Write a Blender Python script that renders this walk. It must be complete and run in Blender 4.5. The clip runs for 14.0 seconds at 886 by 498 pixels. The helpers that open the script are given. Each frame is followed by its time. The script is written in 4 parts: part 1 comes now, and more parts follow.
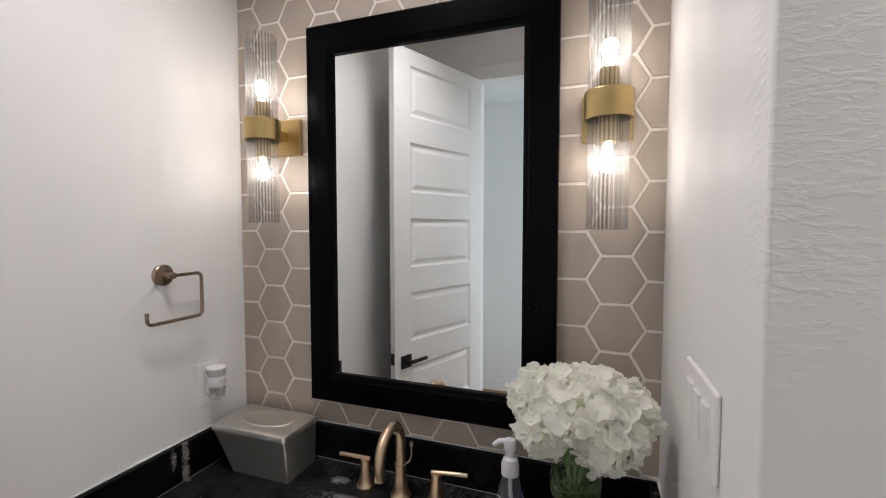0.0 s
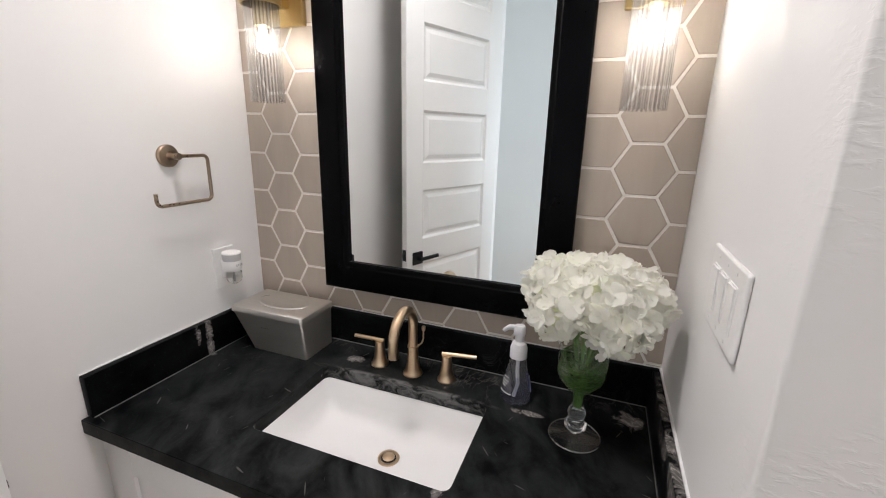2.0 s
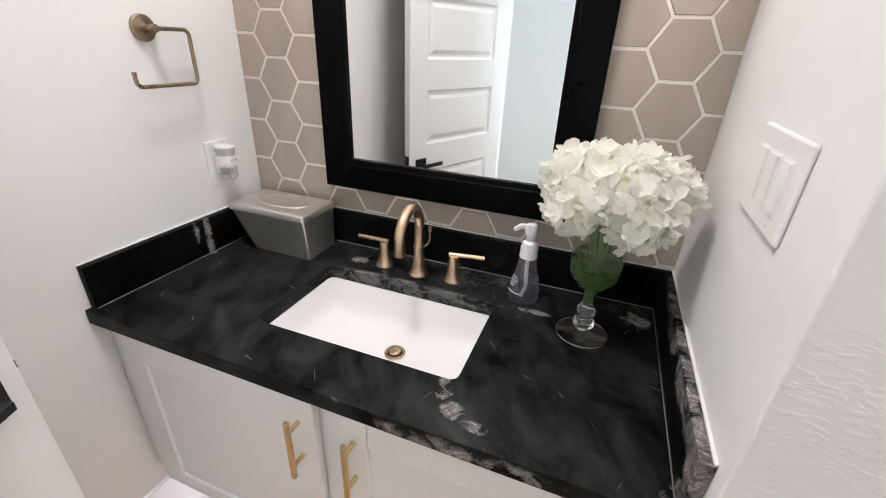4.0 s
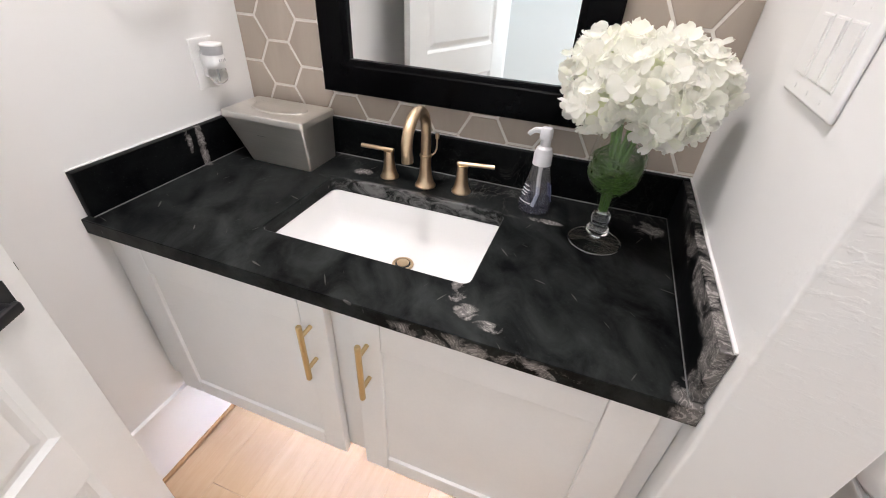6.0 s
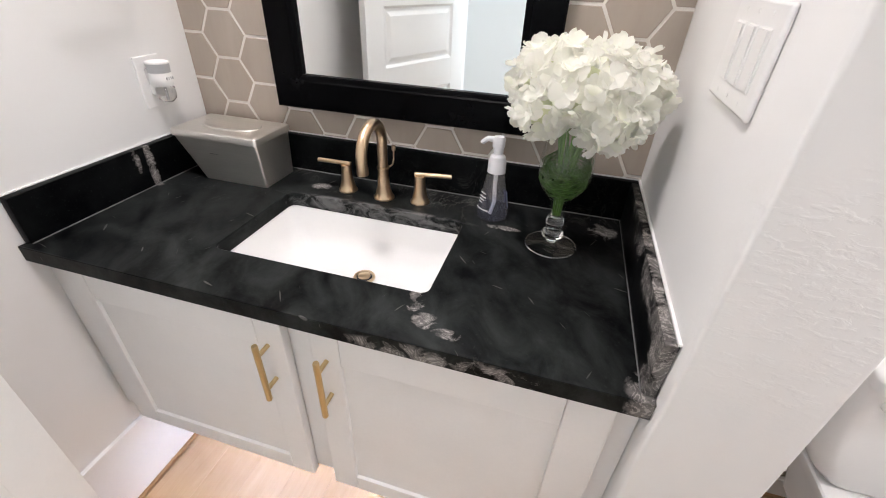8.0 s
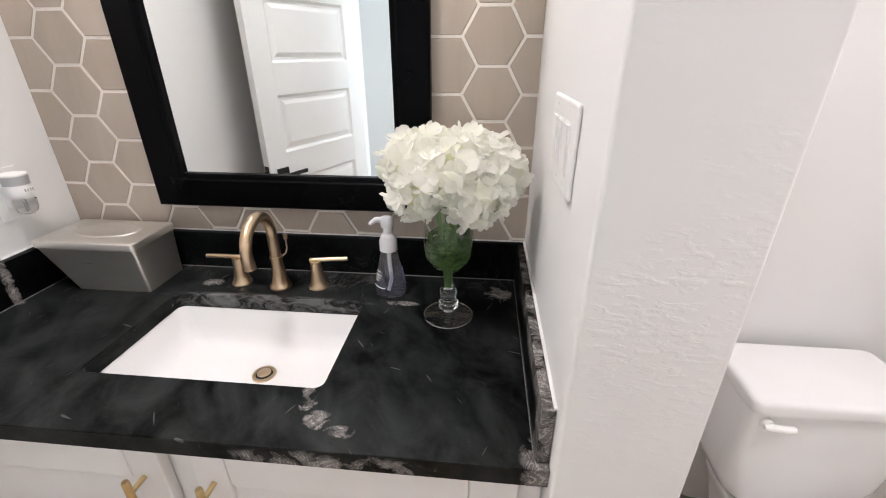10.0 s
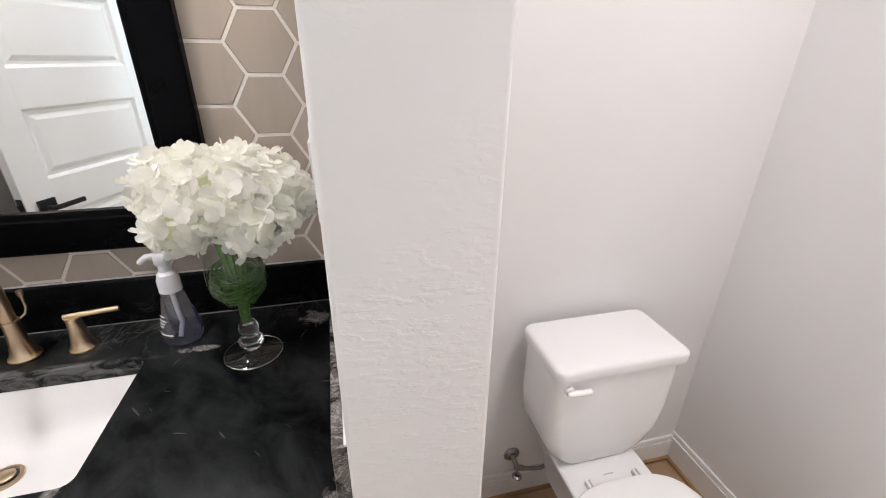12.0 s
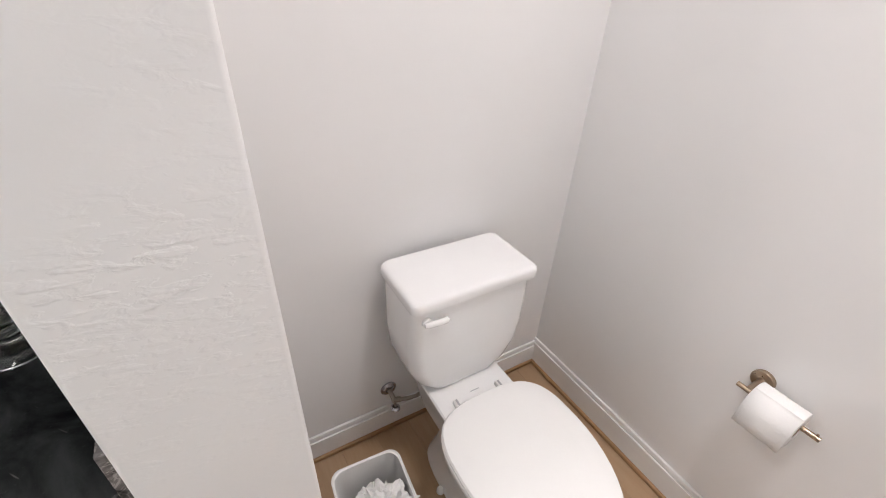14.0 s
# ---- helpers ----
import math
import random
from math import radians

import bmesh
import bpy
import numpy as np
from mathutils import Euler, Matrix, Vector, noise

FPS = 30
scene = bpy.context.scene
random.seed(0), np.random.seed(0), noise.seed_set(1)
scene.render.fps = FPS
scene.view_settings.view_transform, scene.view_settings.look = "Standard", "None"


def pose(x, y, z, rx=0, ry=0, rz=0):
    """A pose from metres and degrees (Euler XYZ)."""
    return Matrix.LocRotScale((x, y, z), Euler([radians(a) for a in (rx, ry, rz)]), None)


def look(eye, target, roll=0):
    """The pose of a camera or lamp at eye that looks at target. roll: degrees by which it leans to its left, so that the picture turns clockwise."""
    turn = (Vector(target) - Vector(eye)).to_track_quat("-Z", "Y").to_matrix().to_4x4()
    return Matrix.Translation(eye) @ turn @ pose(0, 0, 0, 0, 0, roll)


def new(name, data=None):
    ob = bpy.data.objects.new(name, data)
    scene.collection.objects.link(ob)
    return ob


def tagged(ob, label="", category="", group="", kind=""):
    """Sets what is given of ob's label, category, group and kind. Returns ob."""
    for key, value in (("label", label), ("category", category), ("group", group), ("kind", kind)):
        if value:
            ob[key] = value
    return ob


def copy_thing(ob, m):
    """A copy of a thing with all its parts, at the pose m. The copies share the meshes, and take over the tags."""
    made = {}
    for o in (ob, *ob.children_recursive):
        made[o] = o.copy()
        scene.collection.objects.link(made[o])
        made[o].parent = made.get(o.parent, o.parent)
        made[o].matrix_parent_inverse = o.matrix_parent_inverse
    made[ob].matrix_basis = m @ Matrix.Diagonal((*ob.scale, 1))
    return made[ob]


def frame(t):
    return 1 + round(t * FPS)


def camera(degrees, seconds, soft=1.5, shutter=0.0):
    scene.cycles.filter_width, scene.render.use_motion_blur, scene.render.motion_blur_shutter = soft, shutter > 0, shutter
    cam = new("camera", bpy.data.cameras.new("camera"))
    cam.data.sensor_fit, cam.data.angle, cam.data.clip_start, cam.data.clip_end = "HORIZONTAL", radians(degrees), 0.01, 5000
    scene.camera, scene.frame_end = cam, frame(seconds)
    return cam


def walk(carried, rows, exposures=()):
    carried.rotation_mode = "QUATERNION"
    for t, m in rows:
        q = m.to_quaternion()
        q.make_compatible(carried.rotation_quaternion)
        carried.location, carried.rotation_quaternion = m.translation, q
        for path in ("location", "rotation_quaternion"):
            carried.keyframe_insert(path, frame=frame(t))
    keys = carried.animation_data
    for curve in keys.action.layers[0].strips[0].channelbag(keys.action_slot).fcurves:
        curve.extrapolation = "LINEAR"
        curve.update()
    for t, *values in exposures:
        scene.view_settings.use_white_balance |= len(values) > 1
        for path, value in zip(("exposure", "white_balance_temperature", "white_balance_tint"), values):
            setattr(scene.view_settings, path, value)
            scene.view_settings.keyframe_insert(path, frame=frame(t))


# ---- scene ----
cam = camera(93.0, 14.0, soft=1.05)
PATH = [
    (0, (1.097, -1.088, 1.577), (0.428, 0.794, 1.477), 0.0),
    (0.5, (1.091, -1.084, 1.569), (0.421, 0.789, 1.365), 0.5),
    (1, (1.085, -1.078, 1.556), (0.411, 0.778, 1.239), 0.8),
    (1.5, (1.08, -1.067, 1.537), (0.397, 0.763, 1.106), 1.0),
    (2, (1.073, -1.061, 1.522), (0.39, 0.742, 0.992), 1.3),
    (2.5, (1.067, -1.053, 1.506), (0.389, 0.721, 0.881), 1.6),
    (3, (1.06, -1.048, 1.49), (0.397, 0.701, 0.782), 1.9),
    (3.5, (1.051, -1.046, 1.468), (0.408, 0.674, 0.675), 2.2),
    (4, (1.041, -1.039, 1.446), (0.421, 0.647, 0.568), 2.5),
    (4.2, (1.039, -1.037, 1.436), (0.426, 0.637, 0.529), 2.6),
    (6.5, (1.012, -1.05, 1.371), (0.494, 0.48, 0.192), 3.2),
    (7, (1.018, -1.051, 1.366), (0.524, 0.485, 0.184), 3.1),
    (7.5, (1.031, -1.047, 1.368), (0.565, 0.52, 0.216), 2.9),
    (10, (1.139, -1.013, 1.422), (0.966, 0.789, 0.572), 0.0),
    (10.5, (1.163, -1.003, 1.421), (1.104, 0.825, 0.612), -0.3),
    (11, (1.195, -0.993, 1.434), (1.307, 0.838, 0.636), 0.2),
    (11.5, (1.241, -0.976, 1.433), (1.515, 0.833, 0.624), 0.4),
    (12, (1.275, -0.973, 1.43), (1.726, 0.789, 0.598), 0.7),
    (12.5, (1.316, -0.964, 1.423), (1.93, 0.714, 0.526), 1.3),
    (13, (1.352, -0.958, 1.41), (2.088, 0.633, 0.447), 1.8),
    (13.5, (1.385, -0.947, 1.397), (2.205, 0.557, 0.367), 2.4),
    (14, (1.402, -0.945, 1.393), (2.284, 0.486, 0.31), 2.9),
]
EXPOSURE = [(0, -0.60), (1.0, -0.38), (2.0, -0.10), (3.5, 0.15), (6.5, 0.46), (10, 0.30), (12, 0.24), (14, 0.22)]
walk(cam, [(t, look(eye, target, roll)) for t, eye, target, roll in PATH], EXPOSURE)

# ---- world and light ----
world = bpy.data.worlds.new("sky")
scene.world = world
world.use_nodes = True
_nt = world.node_tree
_sky = _nt.nodes.new("ShaderNodeTexSky")
_sky.sky_type, _sky.sun_disc = "NISHITA", False
_sky.sun_elevation, _sky.sun_rotation = radians(40), radians(120)
_nt.links.new(_sky.outputs[0], _nt.nodes["Background"].inputs[0])
_nt.nodes["Background"].inputs[1].default_value = 0.1

BULB = 4.0         # glow of the frosted sconce bulbs
FILAMENT = 3700.0   # glow of the thin filament added inside each bulb
LED = 74.0         # glow of the strip under the vanity
DOWNLIGHT = 9.5   # recessed ceiling light by the toilet, watts
VANITY_FILL = 9.0  # unseen ceiling fill added in front of the vanity, watts
HALL = 58.0        # hall daylight through an added, unseen window, watts


def lamp(name, kind, energy, colour, m, **more):
    data = bpy.data.lights.new(name, kind)
    data.energy, data.color = energy, colour
    if kind == "AREA":
        data.shape, data.size, data.size_y = more["shape"], more["size"], more.get("size_y", more["size"])
        data.spread = radians(more.get("spread", 180))
    ob = new(name, data)
    ob.matrix_world = m
    return ob


lamp("downlight_lamp", "AREA", DOWNLIGHT, (1.0, 0.945, 0.965), pose(2.02, -0.86, 2.715), shape="DISK", size=0.30, spread=130)
# added to brighten the vanity alcove; its fixture is never in view
lamp("vanity_fill_lamp", "AREA", VANITY_FILL, (1.0, 0.945, 0.965), pose(0.54, -0.58, 2.715), shape="DISK", size=0.30, spread=125)
lamp("hall_daylight", "AREA", HALL, (0.78, 0.90, 1.0), pose(3.19, -2.15, 1.5, 0, 90, 0), shape="RECTANGLE", size=1.5, size_y=0.9)


# ---- materials ----
def nodes_of(name):
    m = bpy.data.materials.new(name)
    m.use_nodes = True
    t = m.node_tree
    return m, t, t.nodes["Principled BSDF"]


def node(t, kind, **values):
    n = t.nodes.new("ShaderNode" + kind)
    for k, v in values.items():
        n.inputs[k].default_value = v
    return n


def ramp(t, src, stops):
    r = t.nodes.new("ShaderNodeValToRGB")
    e = r.color_ramp.elements
    while len(e) < len(stops):
        e.new(0.5)
    for el, (p, c) in zip(e, stops):
        el.position = p
        el.color = (c, c, c, 1) if isinstance(c, (int, float)) else (*c, 1)
    t.links.new(src, r.inputs[0])
    return r.outputs[0]


def coords(t, stretch=(1, 1, 1), turn=0.0):
    """World-like coordinates: every mesh is drawn in metres, so object space keeps real size."""
    c = t.nodes.new("ShaderNodeTexCoord")
    mp = t.nodes.new("ShaderNodeMapping")
    mp.vector_type = "TEXTURE" if turn else "POINT"
    mp.inputs["Scale"].default_value = tuple(1 / s for s in stretch) if turn else stretch
    mp.inputs["Rotation"].default_value = (0, 0, radians(turn))
    t.links.new(c.outputs["Object"], mp.inputs[0])
    return mp.outputs[0]


def noise_at(t, vec, scale, detail=4, rough=0.55, distort=0.0):
    n = node(t, "TexNoise", Scale=scale, Detail=detail, Roughness=rough, Distortion=distort)
    t.links.new(vec, n.inputs["Vector"])
    return n.outputs[0]


def mixc(t, fac, a, b, blend="MIX"):
    m = t.nodes.new("ShaderNodeMix")
    m.data_type, m.blend_type = "RGBA", blend
    for sock, v in ((m.inputs[0], fac), (m.inputs[6], a), (m.inputs[7], b)):
        if isinstance(v, (int, float)):
            sock.default_value = v
        elif isinstance(v, tuple):
            sock.default_value = (*v, 1)
        else:
            t.links.new(v, sock)
    return m.outputs[2]


def math_node(t, op, a, b=None):
    n = t.nodes.new("ShaderNodeMath")
    n.operation = op
    for sock, v in ((n.inputs[0], a), (n.inputs[1], b)):
        if v is None:
            continue
        if isinstance(v, (int, float)):
            sock.default_value = v
        else:
            t.links.new(v, sock)
    return n.outputs[0]


def bump_to(t, bsdf, height, dist, strength=1.0):
    b = t.nodes.new("ShaderNodeBump")
    b.inputs["Strength"].default_value, b.inputs["Distance"].default_value = strength, dist
    t.links.new(height, b.inputs["Height"])
    t.links.new(b.outputs[0], bsdf.inputs["Normal"])


def mat(name, col, rough=0.5, metal=0.0, var=0.06, scale=9.0, fine=120.0, stretch=(1, 1, 1), bump=0.0, rvar=0.06, rand=0.0, spec=0.5):
    """A surface with colour and gloss that vary at two scales, and a fine relief."""
    m, t, b = nodes_of(name)
    v = coords(t, stretch)
    big, small = noise_at(t, v, scale), noise_at(t, v, fine, 3)
    both = math_node(t, "ADD", math_node(t, "MULTIPLY", big, 0.65), math_node(t, "MULTIPLY", small, 0.35))
    lo = tuple(c * (1 - var) for c in col)
    hi = tuple(min(1.0, c * (1 + var)) for c in col)
    c = mixc(t, ramp(t, both, [(0.3, 0.0), (0.7, 1.0)]), lo, hi)
    if rand:
        oi = t.nodes.new("ShaderNodeObjectInfo")
        c = mixc(t, math_node(t, "MULTIPLY", oi.outputs["Random"], rand), c, tuple(x * 0.55 for x in col))
    t.links.new(c, b.inputs["Base Color"])
    r = ramp(t, both, [(0.25, max(0.02, rough - rvar)), (0.75, min(1.0, rough + rvar))])
    t.links.new(r, b.inputs["Roughness"])
    b.inputs["Metallic"].default_value = metal
    b.inputs["Specular IOR Level"].default_value = spec
    if bump:
        bump_to(t, b, small, bump)
    return m


def wall_paint(name="white wall paint", relief=0.0):
    """White eggshell paint over a skip-trowelled plaster: smooth fields with low, flat-topped patches and pin ridges."""
    m, t, b = nodes_of(name)
    v = coords(t)
    tone = noise_at(t, v, 1.7, 3)
    t.links.new(mixc(t, ramp(t, tone, [(0.3, 0.0), (0.7, 1.0)]), (0.775, 0.765, 0.755), (0.81, 0.80, 0.79)), b.inputs["Base Color"])
    b.inputs["Roughness"].default_value = 0.55
    b.inputs["Specular IOR Level"].default_value = 0.35
    vv = coords(t, (1, 1, 2.6))
    patch = ramp(t, noise_at(t, vv, 44, 3, 0.52, 0.4), [(0.48, 0.0), (0.66, 1.0)])
    where = ramp(t, noise_at(t, v, 4.5, 3), [(0.38, 0.0), (0.58, 1.0)])
    at = t.nodes.new("ShaderNodeSeparateXYZ")
    t.links.new(v, at.inputs[0])
    # the trowel marks lie on the free end of the stub, thickest from breast height up
    where = math_node(t, "MULTIPLY", where, math_node(t, "MULTIPLY", ramp(t, math_node(t, "MULTIPLY", at.outputs[2], 0.5), [(0.40, 0.25), (0.60, 1.0)]), ramp(t, math_node(t, "MULTIPLY", at.outputs[1], -1.0), [(0.52, 0.15), (0.58, 1.0)])))
    peel = noise_at(t, v, 210, 2)
    h = math_node(t, "ADD", math_node(t, "MULTIPLY", math_node(t, "MULTIPLY", patch, where), relief), math_node(t, "MULTIPLY", peel, 0.12))
    bump_to(t, b, h, 0.0010, 0.32)
    return m


def granite():
    """Black honed granite: grey clouds, hair veins, and pale quartz streaks gathered in a few places."""
    m, t, b = nodes_of("black granite")
    v = coords(t)
    cloud = noise_at(t, coords(t, (1.0, 0.6, 1.0), 28), 14, 7, 0.62, 0.5)
    sep = t.nodes.new("ShaderNodeSeparateXYZ")
    t.links.new(v, sep.inputs[0])
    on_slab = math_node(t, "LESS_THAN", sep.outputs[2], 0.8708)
    # the upstands carry only a quarter of the slab's clouds and hair veins
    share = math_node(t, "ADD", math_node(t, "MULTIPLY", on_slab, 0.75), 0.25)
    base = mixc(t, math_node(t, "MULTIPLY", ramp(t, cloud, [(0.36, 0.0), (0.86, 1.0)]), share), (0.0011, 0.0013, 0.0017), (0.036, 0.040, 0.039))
    speck = ramp(t, noise_at(t, v, 160, 3), [(0.62, 0.0), (0.78, 0.35)])
    base = mixc(t, speck, base, (0.035, 0.04, 0.036))
    warp = noise_at(t, coords(t, (1.0, 0.55, 1.0)), 9.0, 7, 0.62, 2.2)
    line = ramp(t, math_node(t, "ABSOLUTE", math_node(t, "SUBTRACT", warp, 0.5)), [(0.0, 1.0), (0.016, 0.12), (0.05, 0.0)])
    hair = ramp(t, noise_at(t, v, 3.1, 3), [(0.56, 0.0), (0.68, 1.0)])
    flick = None
    for turn in (38, -24, 75):
        scratch = noise_at(t, coords(t, (120, 13, 30), turn), 1.0, 1, 0.4)
        f = ramp(t, scratch, [(0.765, 0.0), (0.80, 0.9)])
        flick = f if flick is None else math_node(t, "MAXIMUM", flick, f)

    def spot(x, y, z, rx, ry, rz):
        total = None
        for axis, c, r in ((0, x, rx), (1, y, ry), (2, z, rz)):
            d = math_node(t, "POWER", math_node(t, "ABSOLUTE", math_node(t, "DIVIDE", math_node(t, "SUBTRACT", sep.outputs[axis], c), r)), 2)
            total = d if total is None else math_node(t, "ADD", total, d)
        return math_node(t, "SUBTRACT", 1.0, total)

    # the rich streak in front of the basin, the patches beside taps and vase, the veined end pieces
    zone = None
    for s in (spot(0.852, -0.475, 0.86, 0.022, 0.040, 0.2), spot(0.885, -0.522, 0.86, 0.030, 0.026, 0.05), spot(0.925, -0.546, 0.86, 0.034, 0.015, 0.05),
              spot(1.246, -0.36, 0.990, 0.028, 0.34, 0.075), spot(1.246, -0.57, 0.93, 0.04, 0.05, 0.2), spot(0.02, -0.248, 0.92, 0.04, 0.015, 0.09), spot(0.02, -0.285, 0.95, 0.04, 0.012, 0.04),
              spot(0.93, -0.590, 0.845, 0.22, 0.012, 0.03), spot(1.19, -0.10, 0.87, 0.04, 0.05, 0.02), spot(0.444, -0.107, 0.87, 0.032, 0.024, 0.01),
              spot(0.955, -0.16, 0.87, 0.05, 0.012, 0.01)):
        s = math_node(t, "MAXIMUM", s, 0.0)
        zone = s if zone is None else math_node(t, "MAXIMUM", zone, s)
    swirl = noise_at(t, coords(t, (1.3, 0.7, 1.3), 24), 12.0, 5, 0.60, 1.6)
    bands = ramp(t, math_node(t, "SINE", math_node(t, "MULTIPLY", swirl, 75.0)), [(0.0, 0.0), (0.55, 0.35), (1.0, 1.0)])
    patch = ramp(t, math_node(t, "ADD", noise_at(t, v, 26, 5, 0.62, 0.8), math_node(t, "MULTIPLY", zone, 0.17)), [(0.53, 0.0), (0.60, 0.45), (0.74, 1.0)])
    body = math_node(t, "MULTIPLY", patch, math_node(t, "MULTIPLY_ADD", bands, 0.75))
    rich = math_node(t, "MULTIPLY", ramp(t, zone, [(0.0, 0.0), (0.35, 1.0)]), body)
    flick = math_node(t, "MULTIPLY", flick, on_slab)
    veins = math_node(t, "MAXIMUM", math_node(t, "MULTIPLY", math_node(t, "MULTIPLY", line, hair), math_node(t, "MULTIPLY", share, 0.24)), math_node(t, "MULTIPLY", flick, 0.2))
    c = mixc(t, veins, base, (0.40, 0.38, 0.36))
    c = mixc(t, rich, c, (0.34, 0.315, 0.30))
    # cut edge behind the basin: veins, plus the light it catches painted grey
    band = math_node(t, "MAXIMUM", spot(0.62, -0.171, 0.855, 0.30, 0.022, 0.05), 0.0)
    grey = ramp(t, noise_at(t, coords(t, (0.6, 1, 1)), 34, 6, 0.65, 1.2), [(0.42, 0.0), (0.62, 1.0)])
    c = mixc(t, math_node(t, "MULTIPLY", ramp(t, band, [(0.0, 0.0), (0.6, 0.9)]), grey), c, (0.16, 0.16, 0.16))
    t.links.new(c, b.inputs["Base Color"])
    t.links.new(ramp(t, cloud, [(0.2, 0.26), (0.8, 0.40)]), b.inputs["Roughness"])
    b.inputs["Specular IOR Level"].default_value = 0.06
    bump_to(t, b, noise_at(t, v, 45, 4), 0.0005, 0.4)
    return m


def tile_glaze():
    """Taupe glazed tile, each with its own shade and a faint brushed grain that runs upright."""
    m, t, b = nodes_of("taupe tile glaze")
    oi = t.nodes.new("ShaderNodeObjectInfo")
    c = t.nodes.new("ShaderNodeTexCoord")
    shift = t.nodes.new("ShaderNodeVectorMath")
    shift.operation = "MULTIPLY_ADD"
    t.links.new(oi.outputs["Random"], shift.inputs[0])
    shift.inputs[1].default_value = (7.3, 3.1, 11.7)
    t.links.new(c.outputs["Object"], shift.inputs[2])
    mp = t.nodes.new("ShaderNodeMapping")
    mp.inputs["Scale"].default_value = (1, 1, 0.16)
    t.links.new(shift.outputs[0], mp.inputs[0])
    grain, soft = noise_at(t, mp.outputs[0], 120, 4, 0.6), noise_at(t, mp.outputs[0], 18, 3)
    both = math_node(t, "ADD", math_node(t, "MULTIPLY", grain, 0.2), math_node(t, "MULTIPLY", soft, 0.8))
    col = mixc(t, ramp(t, both, [(0.32, 0.0), (0.68, 1.0)]), (0.388, 0.325, 0.270), (0.445, 0.380, 0.322))
    col = mixc(t, math_node(t, "MULTIPLY", oi.outputs["Random"], 0.40), col, (0.345, 0.283, 0.23))
    t.links.new(col, b.inputs["Base Color"])
    b.inputs["Roughness"].default_value = 0.33
    return m


def plank_wood():
    m, t, b = nodes_of("oak plank")
    oi = t.nodes.new("ShaderNodeObjectInfo")
    c = t.nodes.new("ShaderNodeTexCoord")
    shift = t.nodes.new("ShaderNodeVectorMath")
    shift.operation = "MULTIPLY_ADD"
    t.links.new(oi.outputs["Random"], shift.inputs[0])
    shift.inputs[1].default_value = (5.1, 9.7, 0.0)
    t.links.new(c.outputs["Object"], shift.inputs[2])
    mp = t.nodes.new("ShaderNodeMapping")
    mp.inputs["Scale"].default_value = (1, 0.09, 1)
    t.links.new(shift.outputs[0], mp.inputs[0])
    g = noise_at(t, mp.outputs[0], 55, 6, 0.65, 0.6)
    f = noise_at(t, mp.outputs[0], 260, 3)
    both = math_node(t, "ADD", math_node(t, "MULTIPLY", g, 0.7), math_node(t, "MULTIPLY", f, 0.3))
    col = mixc(t, ramp(t, both, [(0.3, 0.0), (0.7, 1.0)]), (0.395, 0.258, 0.148), (0.47, 0.333, 0.214))
    col = mixc(t, math_node(t, "MULTIPLY", oi.outputs["Random"], 0.4), col, (0.31, 0.18, 0.08))
    t.links.new(col, b.inputs["Base Color"])
    t.links.new(ramp(t, both, [(0.2, 0.38), (0.8, 0.52)]), b.inputs["Roughness"])
    bump_to(t, b, both, 0.0004, 0.5)
    return m


def clear(name, tint=(0.97, 0.98, 0.98), gloss=0.03, ribs=0, frost=0.0, base=0.035):
    """Thin clear glass or plastic: what lies behind shows, edges on grow glossy. With ribs, darker tint bands imitate
    the stripes of light that flutes gather.
    """
    m = bpy.data.materials.new(name)
    m.use_nodes = True
    t = m.node_tree
    t.nodes.remove(t.nodes["Principled BSDF"])
    tr, gl, fr = t.nodes.new("ShaderNodeBsdfTransparent"), t.nodes.new("ShaderNodeBsdfGlossy"), t.nodes.new("ShaderNodeLayerWeight")
    tr.inputs[0].default_value = (*tint, 1)
    gl.inputs["Roughness"].default_value = gloss
    fac = math_node(t, "ADD", math_node(t, "MULTIPLY", math_node(t, "POWER", fr.outputs["Facing"], 4.0), 0.7), base)
    see = tr.outputs[0]
    if frost:
        # fine flutes spread part of the light
        tl, fm = t.nodes.new("ShaderNodeBsdfTranslucent"), t.nodes.new("ShaderNodeMixShader")
        tl.inputs[0].default_value = (0.95, 0.94, 0.92, 1)
        fm.inputs[0].default_value = frost
        t.links.new(tr.outputs[0], fm.inputs[1])
        t.links.new(tl.outputs[0], fm.inputs[2])
        see = fm.outputs[0]
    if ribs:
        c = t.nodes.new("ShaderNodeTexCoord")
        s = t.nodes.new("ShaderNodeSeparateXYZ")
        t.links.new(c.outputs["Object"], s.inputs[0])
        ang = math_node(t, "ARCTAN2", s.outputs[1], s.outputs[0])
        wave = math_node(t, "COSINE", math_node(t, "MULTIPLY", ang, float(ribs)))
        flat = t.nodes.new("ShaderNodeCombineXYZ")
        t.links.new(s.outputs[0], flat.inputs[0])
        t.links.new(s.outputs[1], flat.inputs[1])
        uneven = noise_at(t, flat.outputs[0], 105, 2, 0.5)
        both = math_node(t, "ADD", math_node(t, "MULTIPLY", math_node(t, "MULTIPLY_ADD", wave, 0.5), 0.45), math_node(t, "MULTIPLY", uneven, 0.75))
        # tint darkened in bands, in place of light the flutes would gather
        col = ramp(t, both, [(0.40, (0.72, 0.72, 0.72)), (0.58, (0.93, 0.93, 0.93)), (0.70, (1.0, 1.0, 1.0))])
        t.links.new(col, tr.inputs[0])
    mix = t.nodes.new("ShaderNodeMixShader")
    t.links.new(fac, mix.inputs[0])
    t.links.new(see, mix.inputs[1])
    t.links.new(gl.outputs[0], mix.inputs[2])
    t.links.new(mix.outputs[0], t.nodes["Material Output"].inputs[0])
    return m


